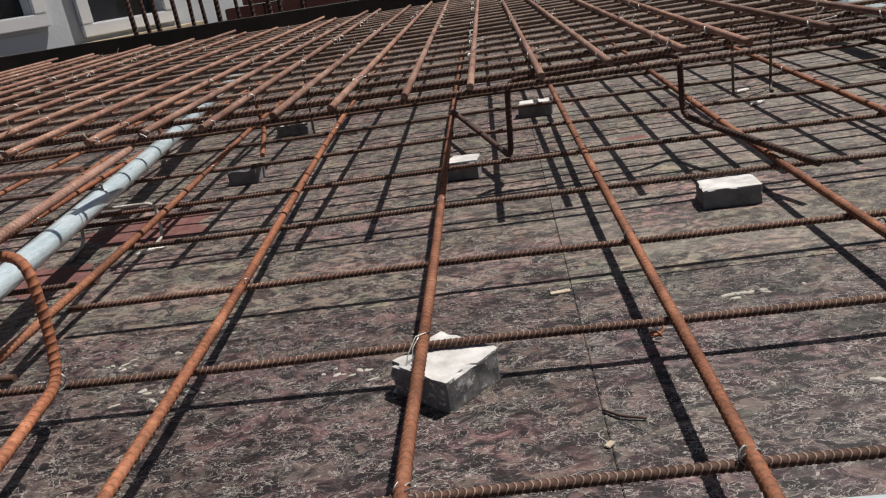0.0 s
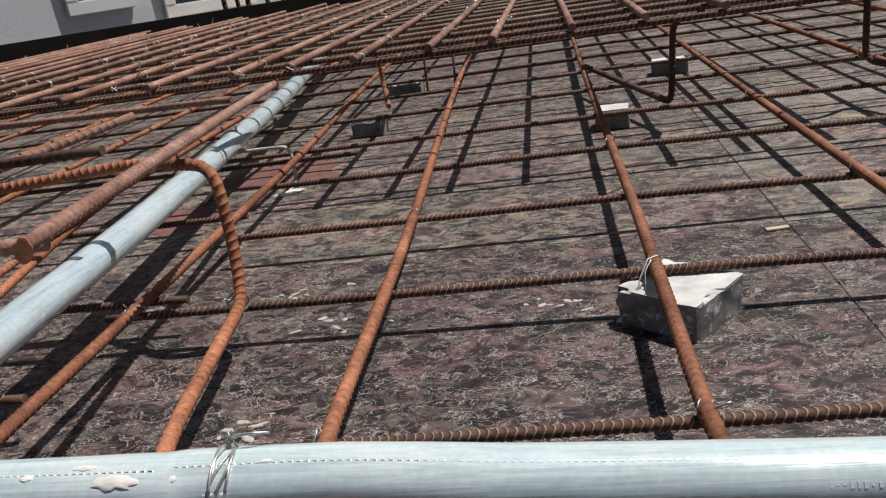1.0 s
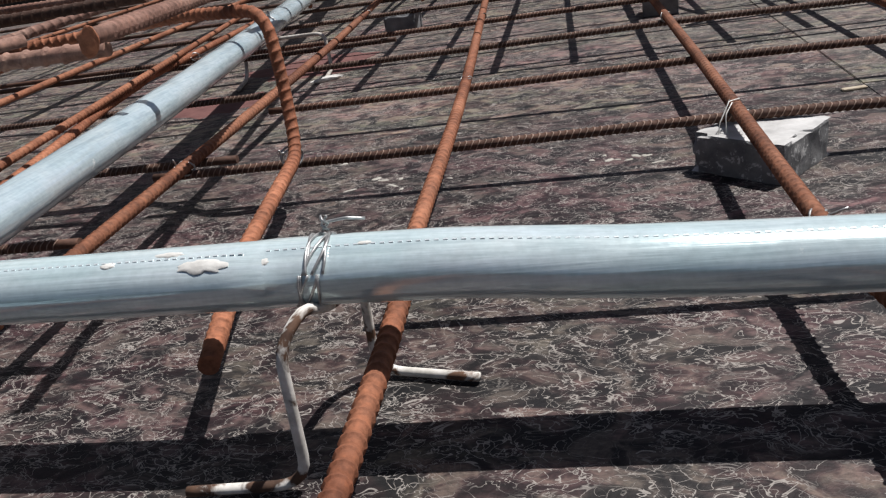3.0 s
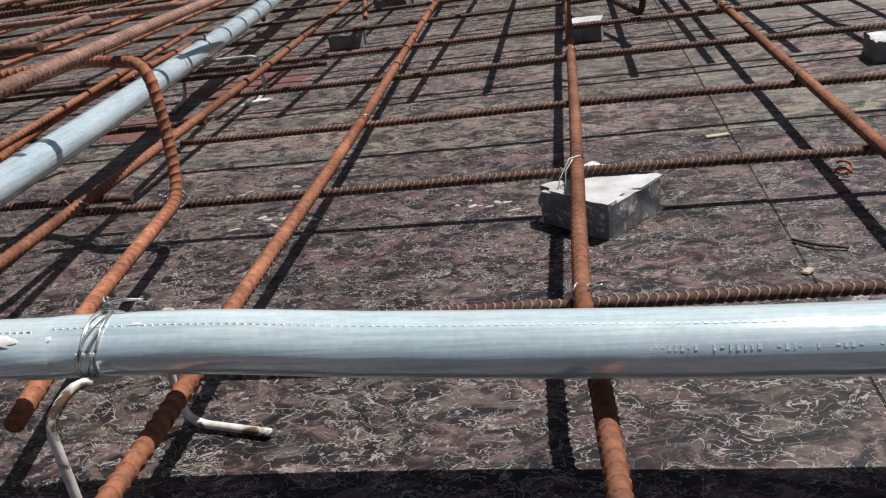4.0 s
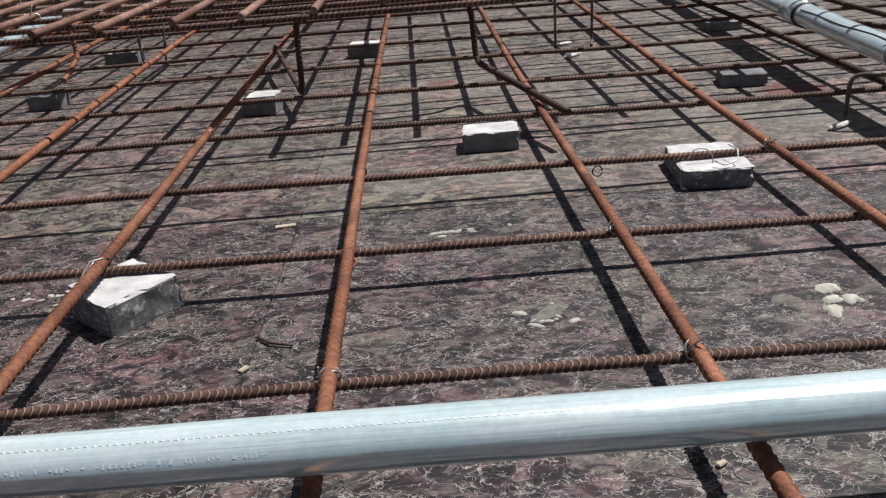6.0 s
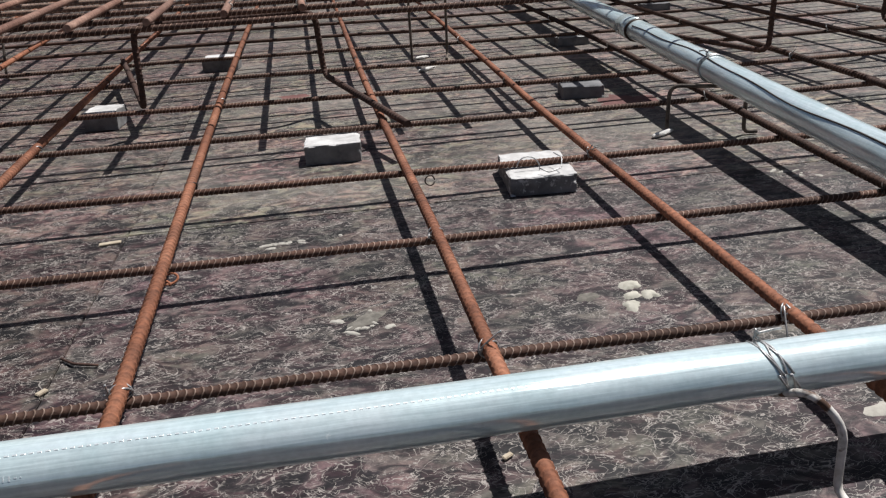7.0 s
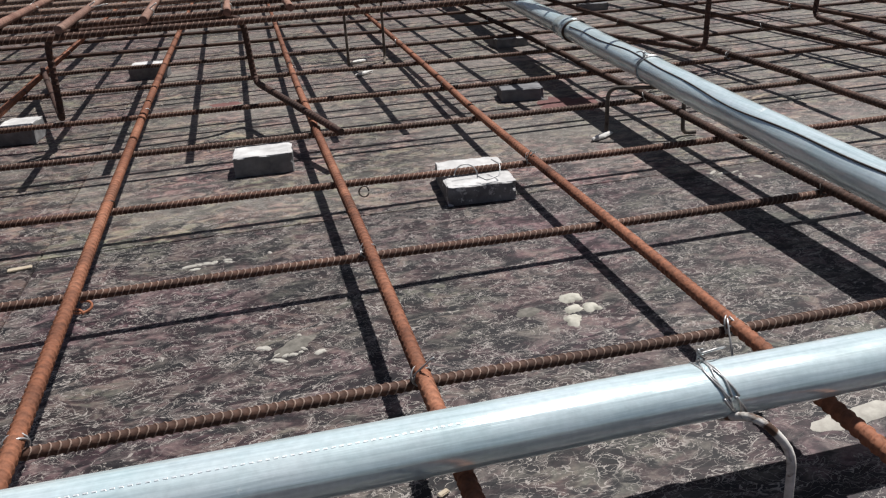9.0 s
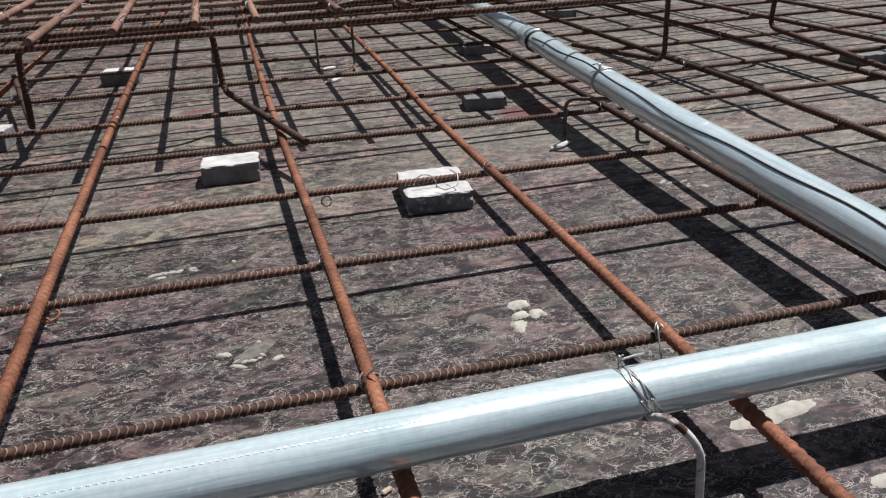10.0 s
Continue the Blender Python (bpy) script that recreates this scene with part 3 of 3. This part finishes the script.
for px, py in ((0.714, 0.912), (-0.349, 1.032), (0.515, 1.386), (0.522, 1.49)):
    bm = bmesh.new()
    bmesh.ops.create_icosphere(bm, subdivisions=2, radius=1)
    for v in bm.verts:
        v.co *= 1 + 0.35 * noise.noise(v.co * 1.7 + Vector((px * 40, py * 40, 0)))
    me = bpy.data.meshes.new("cement_lump")
    bm.to_mesh(me)
    bm.free()
    me.materials.append(CHALK)
    thing("cement_lump", me, "small pale lump of dried cement on the deck", "cement", "cement lumps", at=pose(px, py, 0.0025, 0, 0, 30) @ Matrix.Diagonal((0.019, 0.004, 0.0032, 1)))

winding((-0.148, *on_pipe(-0.148)), (1, 0.0, 0), PIPE_R, 5, 0.0017, 0.004, WIRE, "tie_wire", "silver tie wire wound round a conduit", "tie wires", 0.00055)
winding((0.5340, *on_pipe(0.534)), (1, 0.0, 0), PIPE_R, 5, 0.0013, -0.006, WIRE, "tie_wire", "silver tie wire wound round a conduit", "tie wires", 0.00055)
winding((xs(0.914), 0.914, zs(0.914)), (0.07, 1, 0.02), RIGHT_R, 3, 0.0016, 0.003, WIRE, "tie_wire", "silver tie wire wound round a conduit", "tie wires", 0.0008)
winding((-0.436, 1.102, 0.061), (-0.14, 1, 0), LEFT_R, 3, 0.0018, 0.003, WIRE, "tie_wire", "silver tie wire wound round a conduit", "tie wires", 0.0008)

# ---- bent bars: hook and chairs ----
def bent(name, points, r, mat, label, category, group="", pitch=0.0066, rad=0.03):
    return thing(name, ribbed(name, fillet(points, rad, 8), r, mat, pitch, high=0.12, slant=1.0), label, category, group)


bent("hooked_rebar", [(-0.196, 0.373, 0.0355), (-0.222, 0.472, 0.0355), (-0.2445, 0.628, 0.036), (-0.249, 0.645, 0.075), (-0.254, 0.655, 0.129), (-0.335, 0.700, 0.128), (-0.485, 0.690, 0.121)], 0.0046, RUST_ORANGE, "orange-rusted steel bar bent up into a hook", "rebar", rad=0.022)
CH = "dark bent steel bar chair carrying the upper mat"
bent("rebar_chair", [(0.025, 1.47, 0.043), (0.118, 1.128, 0.0350), (0.124, 1.125, 0.1349), (0.343, 1.145, 0.1349), (0.347, 1.157, 0.052), (0.428, 0.918, 0.0393)], 0.0042, RUST_DARK, CH, "rebar support", "bar chairs", rad=0.018)
bent("rebar_chair", [(0.905, 1.32, 0.036), (0.985, 1.165, 0.029), (0.988, 1.17, 0.1349), (1.212, 1.225, 0.1349), (1.214, 1.236, 0.05), (1.196, 0.96, 0.035)], 0.0042, RUST_DARK, CH, "rebar support", "bar chairs", rad=0.018)
bent("rebar_chair", [(-0.55, 1.62, 0.043), (-0.50, 1.48, 0.036), (-0.50, 1.475, 0.1349), (-0.315, 1.475, 0.1349), (-0.312, 1.48, 0.052), (-0.275, 1.325, 0.042)], 0.0042, RUST_ORANGE, "rusty bent steel bar chair carrying the upper mat", "rebar support", "bar chairs", rad=0.018)

# thick bar and loose bars over the conduit
thick = bar([(-0.2445, 0.441, 0.1500), (-0.283, 0.70, 0.1445), (-0.336, 1.03, 0.1345)], 0.0040, RUST_PINK, "thick dusty ribbed steel bar with a rusty cut end", "loose upper bars", 0.0062, high=0.25, slant=1.2)
bar([(-1.3, 0.490, 0.1415), (-0.256, 0.470, 0.1415)], 0.0040, RUST_PINK, "ribbed steel bar lying under a thick bar", "loose upper bars", 0.0105, high=0.22, slant=0.8)
bm = bmesh.new()
bmesh.ops.create_icosphere(bm, subdivisions=3, radius=1)
for v in bm.verts:
    v.co *= 1 + 0.25 * noise.noise(v.co * 1.5 + Vector((3, 1, 0)))
    v.co = Vector((v.co.x * 0.0050 - 0.2440 + v.co.z * 0.001, v.co.y * 0.0016 + 0.4395, v.co.z * 0.0060 + 0.1487))
me = bpy.data.meshes.new("cut_end")
bm.to_mesh(me)
bm.free()
me.materials.append(RUST_ORANGE)
child("cut_end", me, thick, "orange-rusted sheared end")
bar([(-1.3, 1.09, 0.1345), (-0.7, 0.988, 0.1345), (-0.355, 0.944, 0.1345)], 0.0042, RUST_PINK, "dusty ribbed steel bar ending short of the conduit", "loose upper bars", 0.0085, high=0.2, slant=0.9)
bar([(-1.3, 0.695, 0.1345), (-0.341, 0.669, 0.1470)], 0.0042, RUST_BROWN, "weathered ribbed steel bar ending short of the conduit", "loose upper bars", 0.0085, high=0.2, slant=0.9)
bar([(-0.408, 0.620, 0.1352), (-0.50, 0.45, 0.1352), (-0.62, 0.25, 0.134)], 0.0044, RUST_PINK, "dusty ribbed steel bar lying across a lower loose bar", "loose upper bars", 0.0062, high=0.10, slant=1.0)
bar([(-0.428, 0.871, 0.141), (-0.492, 0.745, 0.1285), (-0.560, 0.60, 0.117), (-0.66, 0.30, 0.11)], 0.0045, RUST_PINK, "dusty steel bar crossing the loose upper bars", "loose upper bars", 0.0085, high=0.10, slant=1.0)
bar([(-0.62, 1.5, 0.0418), (-0.505, 0.70, 0.0418), (-0.44, 0.25, 0.0418)], 0.0040, RUST_ORANGE, "orange-rusted steel bar lapped beside another bar", "lower bars along the deck", 0.0078, high=0.10, slant=1.0)
bar([(-1.6, 0.67, T_Z), (-0.305, 0.663, T_Z)], T_R, RUST_BROWN, "brown cross bar ending beside a bar", "lower cross bars", 0.0044, 0.9, worn=RUST_WORN)
bar([(-1.6, 0.86, T_Z), (-0.335, 0.868, T_Z)], T_R, RUST_BROWN, "brown cross bar ending beside a bar", "lower cross bars", 0.0044, 0.9, worn=RUST_WORN)
bar([(-1.6, 1.09, T_Z), (-0.272, 1.095, T_Z)], T_R, RUST_BROWN, "brown cross bar ending beside a bar", "lower cross bars", 0.0044, 0.9, worn=RUST_WORN)
bar([(-1.6, 0.52, T_Z), (-0.35, 0.527, T_Z)], T_R, RUST_BROWN, "brown cross bar ending beside a bar", "lower cross bars", 0.0044, 0.9, worn=RUST_WORN)


# ---- spacer blocks ----
def block(cx, cy, w, d, h, turn, label, seed, chip=1.0, mat=None):
    bm = bmesh.new()
    bmesh.ops.create_cube(bm, size=1)
    bmesh.ops.subdivide_edges(bm, edges=bm.edges[:], cuts=13, use_grid_fill=True)
    for v in bm.verts:
        p = Vector((v.co.x * w, v.co.y * d, (v.co.z + 0.5) * h))
        edge = sum(abs(c) > 0.49 for c in v.co)
        q = p * 90 + Vector((seed * 7.1, seed * 3.3, 0))
        if edge >= 2 and v.co.z > -0.45:
            p -= Vector((v.co.x * w, v.co.y * d, v.co.z * h * 0.8)) * (0.02 + 0.16 * max(0.0, noise.noise(q * 1.3)) * chip)
        p += Vector((noise.noise(q), noise.noise(q + Vector((9, 0, 0))), noise.noise(q + Vector((0, 9, 0))) * 0.6)) * 0.0011
        p.z = max(p.z, 0.0002)
        v.co = p
    me = bpy.data.meshes.new("spacer_block")
    bm.to_mesh(me)
    bm.free()
    me.materials.append(mat or CONCRETE)
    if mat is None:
        # sides darkened for shade, top left pale as in sun, both by colour
        me.materials.append(CONCRETE_CHIPPED if chip > 1.2 else CONCRETE_SIDE)
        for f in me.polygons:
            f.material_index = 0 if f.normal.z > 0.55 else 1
    return thing("spacer_block", me, label, "spacer block", "concrete spacer blocks", at=pose(cx, cy, 0, 0, 0, turn))


B_LABEL = "chipped grey concrete spacer block under the bars"
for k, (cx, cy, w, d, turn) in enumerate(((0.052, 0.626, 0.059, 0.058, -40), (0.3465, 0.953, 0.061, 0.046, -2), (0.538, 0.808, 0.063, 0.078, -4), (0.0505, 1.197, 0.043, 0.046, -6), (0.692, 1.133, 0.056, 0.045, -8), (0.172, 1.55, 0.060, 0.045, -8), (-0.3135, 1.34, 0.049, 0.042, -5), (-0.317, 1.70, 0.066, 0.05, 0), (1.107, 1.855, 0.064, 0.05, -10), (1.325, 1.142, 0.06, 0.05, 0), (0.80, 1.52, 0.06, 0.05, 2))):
    # blocks lying in shadow are simply coloured darker
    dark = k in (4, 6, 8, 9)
    block(cx, cy, w, d, zt(cx) - T_R - 0.0004, turn, "concrete spacer block under the bars, darkened for shade" if dark else B_LABEL, k, 1.6 if k in (0, 2) else 1.0, CONCRETE_SHADOWED if dark else None)

# ---- tie wires at the crossings ----
def knot(x, y, z, turn, mat, label, r=0.0065, wire=0.00065, ends=0.016, seed=0):
    g = random.Random(seed)
    lines = []
    for k in range(2):
        pts = []
        for i in range(19):
            a = i / 18 * 2 * math.pi
            pts.append((r * 1.25 * math.cos(a), 0.0012 * (k - 0.5) + r * 0.9 * math.sin(a) * 0.5 * (1 if k else -1), r * 1.05 * math.sin(a)))
        lines.append(pts)
    for k in range(2):
        e = ends * g.uniform(0.5, 1.1)
        dx, dy, dz = g.uniform(-0.4, 0.4), g.uniform(-1, -0.3), g.uniform(-0.5, 0.9)
        lines.append([(-r * 1.1, 0, r * 0.4), (-r * 1.2 + dx * e * 0.4, dy * e * 0.4, r * 0.6 + dz * e * 0.3), (-r * 1.2 + dx * e, dy * e, r * 0.6 + dz * e * 0.8)])
    return thing("tie_wire", tubes("tie_wire", lines, wire, mat, 5, 0.0022), label, "wire", "tie wires", at=pose(x, y, z, 0, 0, turn))


def x_of(pts, y):
    return float(np.interp(y, [p[1] for p in pts], [p[0] for p in pts]))


BRIGHT, BLACKW = "silver tie wire twisted round crossing bars", "dark tie wire twisted round crossing bars"
g = random.Random(11)
for i, pts in enumerate(LOWER_L):
    for j, (y, x0) in enumerate(T_ROWS):
        x = x_of(pts, y)
        if x < x0 + 0.02 or y > 1.75 or (i + j) % 2 == 1 and not (j == 0):
            continue
        pale = j == 0 or (i * 3 + j) % 4 == 0
        knot(x, y + off(y, x), zl(x) - 0.002, g.uniform(20, 60), WIRE if pale else WIRE_DARK, BRIGHT if pale else BLACKW, 0.0048, 0.0006 if pale else 0.0007, 0.016 if pale else 0.006, i * 50 + j)
TIE_WHITE = simple("pale_wire", (0.55, 0.54, 0.50), (0.78, 0.77, 0.73), 90, 0.5, 0.3)
for i, x in enumerate(UPPER_X):
    for k in range(0, 20):
        if g.random() < 0.34 or (k == 0 and g.random() < 0.3):
            y = 1.03 + 0.0895 * k
            knot(x + (-0.03) * (y - 1.0) / 2, y, UL_Z - 0.002, g.uniform(10, 70), TIE_WHITE, "pale tie wire twisted round upper bars", 0.0045, 0.0008, 0.030, 1000 + i * 30 + k)
ends = []
for k in range(11):
    a = g.uniform(-0.5, 0.5)
    ends.append([(-0.46, 0.60, 0.128), (-0.44 + g.uniform(-0.01, 0.01), 0.585, 0.13 + g.uniform(-0.004, 0.006)), (-0.41 + g.uniform(-0.02, 0.02), 0.565 + 0.04 * a, 0.122 + g.uniform(-0.012, 0.014))])
thing("tie_wire", tubes("tie_wire", ends, 0.0007, TIE_WHITE, 6, 0.006), "bundle of silver tie wire ends on a loose bar", "wire", "tie wires")
knot(-0.250, 0.632, 0.034, 40, WIRE, BRIGHT, 0.0062, 0.0008, 0.012, 3)

for kx, ky in ((0.5945, 0.470), (-0.136, 0.461)):
    z0 = zl(kx)
    ends = [[(kx - 0.004, ky - 0.002, z0 + 0.004), (kx - 0.007, ky - 0.012, z0 - 0.005), (kx - 0.009, ky - 0.019, z0 - 0.013)], [(kx - 0.003, ky - 0.002, z0 + 0.005), (kx + 0.003, ky - 0.011, z0 - 0.002), (kx + 0.008, ky - 0.018, z0 - 0.005)]]
    thing("tie_wire", tubes("tie_wire", ends, 0.0006, WIRE, 6, 0.004), "silver tie wire ends hanging from crossing bars", "wire", "tie wires")
ends = [[(0.041, 0.634, 0.0400), (0.034, 0.628, 0.0405), (0.027, 0.619, 0.030), (0.0245, 0.613, 0.013)], [(0.036, 0.629, 0.0395), (0.031, 0.622, 0.034), (0.0305, 0.616, 0.021)]]
thing("tie_wire", tubes("tie_wire", ends, 0.0004, TIE_WHITE, 6, 0.003), "pale tie wire ends hanging over a spacer block", "wire", "tie wires")
loop = [[(0.525 + 0.011 * math.cos(a), 0.788 + 0.004 * math.sin(a) + dx, 0.021 + 0.010 * math.sin(a)) for a in np.linspace(-2.6, 2.9, 22)] for dx in (0.0,)]
loop.append([(0.533, 0.776, 0.0235), (0.540, 0.770, 0.021), (0.553, 0.7735, 0.023), (0.556, 0.783, 0.030), (0.552, 0.796, 0.031)])
thing("tie_wire", tubes("tie_wire", loop, 0.0006, WIRE, 6, 0.003), "silver tie wire looped from a block round a cross bar", "wire", "tie wires")

# ---- small things on the deck ----
thing("wire_ring", tubes("wire_ring", [[(0.431 + 0.0045 * math.cos(a), 0.789 + 0.001 * math.sin(2 * a), 0.0185 + 0.0050 * math.sin(a)) for a in np.linspace(0, 6.0, 24)]], 0.0007, WIRE_DARK, 6, 0.002), "small black wire ring hanging on a cross bar", "wire")
thing("wire_curl", tubes("wire_curl", [[(0.209 + 0.005 * math.cos(a) + 0.0006 * a, 0.655 + 0.002 * a, 0.004 + 0.003 * math.sin(a)) for a in np.linspace(0, 9.0, 40)]], 0.001, RUST_ORANGE, 6, 0.002), "rusty curl of wire lying on the deck", "wire")
thing("twig", tubes("twig", [[(0.158, 0.570, 0.0012), (0.168, 0.560, 0.002), (0.184, 0.5555, 0.0012)]], 0.0009, RUST_DARK, 6, 0.003), "thin dark twig lying on the deck", "twig")


def flat_lump(name, x, y, w, d, h, turn, mat, label, category, group="", seed=0):
    """A low, uneven patch with rounded edges."""
    V, F, rings, n = [(0, 0, h)], [], 4, 26
    for r in range(1, rings + 1):
        for i in range(n):
            a = i / n * 2 * math.pi
            rad = r / rings * (1 + 0.40 * noise.noise(Vector((math.cos(a) * 1.4 + seed * 5.3, math.sin(a) * 1.4, r * 0.1))) + 0.30 * noise.noise(Vector((math.cos(a) * 4 + seed, math.sin(a) * 4, 3))))
            V.append((rad * w / 2 * math.cos(a), rad * d / 2 * math.sin(a), h * (1 - (r / rings) ** 3) + (0.0001 if r < rings else -0.0004)))
    F += [(0, 1 + i, 1 + (i + 1) % n) for i in range(n)]
    for r in range(rings - 1):
        for i in range(n):
            a, b = 1 + r * n + i, 1 + r * n + (i + 1) % n
            F.append((a, a + n, b + n, b))
    return thing(name, mesh_of(name, V, F, mat), label, category, group, at=pose(x, y, 0, 0, 0, turn))


DROP = simple("dried_cement_drop", (0.30, 0.29, 0.24), (0.52, 0.50, 0.43), 160, 0.95)
for k, (x, y, w, d) in enumerate(((0.5425, 0.5745, 0.017, 0.012), (0.537, 0.5600, 0.015, 0.010), (0.5490, 0.5590, 0.012, 0.013), (0.532, 0.5465, 0.016, 0.010))):
    flat_lump("cement_drop", x, y, w, d, 0.0014, 20 * k, DROP, "dried pale cement drop on the deck", "cement", "cement drops", k)
SMEAR = simple("cement_smear", (0.30, 0.285, 0.25), (0.46, 0.44, 0.39), 160, 0.95)
THIN_SMEAR = simple("thin_cement_smear", (0.08, 0.074, 0.064), (0.20, 0.187, 0.16), 160, 0.95)
for k, (x, y, w, d, t) in enumerate(((0.632, 0.408, 0.05, 0.014, 4), (0.660, 0.345, 0.04, 0.014, 0), (0.354, 0.573, 0.030, 0.015, 35), (0.508, 0.566, 0.018, 0.012, 20))):
    flat_lump("cement_smear", x, y, w, d, 0.0007, t, THIN_SMEAR if y > 0.5 else SMEAR, "thin pale cement smear dried on the deck", "cement", "cement smears", k + 20)
for k, (x, y, w, d) in enumerate(((0.355, 0.572, 0.045, 0.018), (-0.018, 0.660, 0.055, 0.018), (-0.235, 0.715, 0.06, 0.02), (-0.211, 0.522, 0.03, 0.016), (0.775, 0.755, 0.04, 0.018), (0.30, 0.72, 0.06, 0.014), (-0.19, 0.655, 0.05, 0.02))):
    for i in range(9):
        flat_lump("cement_fleck", x + rnd.gauss(0, w / 3), y + rnd.gauss(0, d / 2.5), rnd.uniform(0.003, 0.012), rnd.uniform(0.002, 0.005), 0.0003, rnd.uniform(-40, 40), SMEAR, "small pale fleck of dried cement on the deck", "cement", "cement flecks", k * 9 + i)
STAIN = simple("red_form_paint", (0.085, 0.030, 0.028), (0.17, 0.075, 0.065), 55, 0.8)
for k, (x, y, w, d, t) in enumerate(((-0.40, 1.13, 0.17, 0.13, 10), (-0.47, 0.98, 0.13, 0.09, -20), (0.735, 1.07, 0.085, 0.075, 15), (0.30, 1.28, 0.05, 0.025, 0))):
    flat_lump("paint_stain", x, y, w, d, 0.0003, t, STAIN, "worn reddish paint stain on the deck", "stain", "paint stains", k + 60)
for k, (x, y, w, d, t) in enumerate(((0.147, 0.7625, 0.018, 0.006, 8), (0.413, 0.413, 0.006, 0.003, 30), (0.157, 0.532, 0.007, 0.004, 50))):
    thing("wood_chip", box_mesh("wood_chip", -w / 2, w / 2, -d / 2, d / 2, 0, 0.0015, YELLOW_WOOD, 0.0004), "small raw yellow wood chip on the deck", "wood chip", "wood chips", at=pose(x, y, 0.0002, 0, 0, t))

# ---- edge of the deck, starter bars, building beyond ----
tagged(new("ground", box_mesh("ground", -250, 250, -250, 250, -3.3, -3.2, simple("dry_earth", (0.16, 0.13, 0.10), (0.28, 0.23, 0.17), 0.8, 0.95))), "bare dry earth below the deck", "ground", kind="structure")
thing("edge_form", box_mesh("edge_form", -6, 6, 3.21, 3.27, -0.06, 0.185, BLACK_FORM, 0.004), "dark wooden board closing the edge of the deck", "board")
# added near-black slab in place of the shaded gap before the building
thing("dark_ledge", box_mesh("dark_ledge", -6, 6, 3.28, 4.6, -0.10, 0.02, BLACK_FORM), "near-black ledge standing for the shade beyond the deck edge", "ledge")
for x in (-1.34, -1.28, -1.24, -1.157, -1.10, -1.04, -0.985, -0.90, -0.846, -0.776, -0.73, -0.64):
    bar([(x, 3.36, 0.02), (x + rnd.uniform(-0.04, 0.02), 3.36 + rnd.uniform(-0.02, 0.04), 0.95)], rnd.uniform(0.008, 0.0115), RUST_DARK, "dark upright starter bar at the edge of the deck", "starter bars", 0.02)
building = new("building")
building.matrix_world = pose(-2.89, 4.96, 0, 0, 0, 56.3)
tagged(building, "pale rendered building with dark windows beyond the deck", "building")
WINDOWS = [(-0.07, 0.20, 0.34), (0.58, 1.14, 0.23)]
child("wall", box_mesh("wall", -4.0, 2.3, 0.0, 0.2, -3.2, 0.23, RENDER_WALL), building)
child("wall", box_mesh("wall", -4.0, 2.3, 0.0, 0.2, 0.95, 3.0, RENDER_WALL), building)
child("wall", box_mesh("wall", -0.07, 0.20, 0.0, 0.2, 0.232, 0.34, RENDER_WALL), building)
for a0, a1 in ((-4.0, -0.07), (0.20, 0.58), (1.14, 2.3)):
    child("wall", box_mesh("wall", a0, a1, 0.0, 0.2, 0.23, 0.95, RENDER_WALL), building)
for a0, a1, z0 in WINDOWS:
    w = child("window", box_mesh("window", a0, a1, 0.10, 0.12, z0, 0.95, GLASS_DARK), building, "dark window pane")
    for q in ((a0 - 0.09, a1 + 0.09, z0 - 0.085, z0 - 0.002), (a0 - 0.09, a0 - 0.002, z0, 0.95), (a1 + 0.002, a1 + 0.09, z0, 0.95)):
        child("window_frame", box_mesh("window_frame", q[0], q[1], -0.035, -0.003, q[2], q[3], FRAME_WHITE, 0.006), w, "white frame")
thing("plank", box_mesh("plank", -0.45, 0.5, -0.14, -0.06, 0.085, 0.115, LUMBER, 0.004), "pale plank lying along the foot of the wall", "plank", at=pose(-2.4, 5.70, 0, 0, 0, 56.3))
# continues that dark band up to the wall, its shade given by colour
thing("wall_ledge", box_mesh("wall_ledge", -4.0, 2.3, -0.25, -0.02, -0.1, 0.083, BLACK_FORM), "near-black ledge standing for the shade at the building's foot", "ledge", at=pose(-2.89, 4.96, 0, 0, 0, 56.3))
pile = new("brick_stack")
tagged(pile, "low stack of red bricks beyond the starter bars", "bricks")
brick_mesh = box_mesh("brick", -0.1, 0.1, -0.05, 0.05, 0, 0.06, BRICK, 0.004)
for j in range(7):
    for i in range(4):
        b = new("brick", brick_mesh)
        b.parent = pile
        b.location = (-1.12 + 0.207 * i + 0.1 * (j % 2), 4.2 + rnd.uniform(-0.006, 0.006), 0.02 + 0.064 * j)
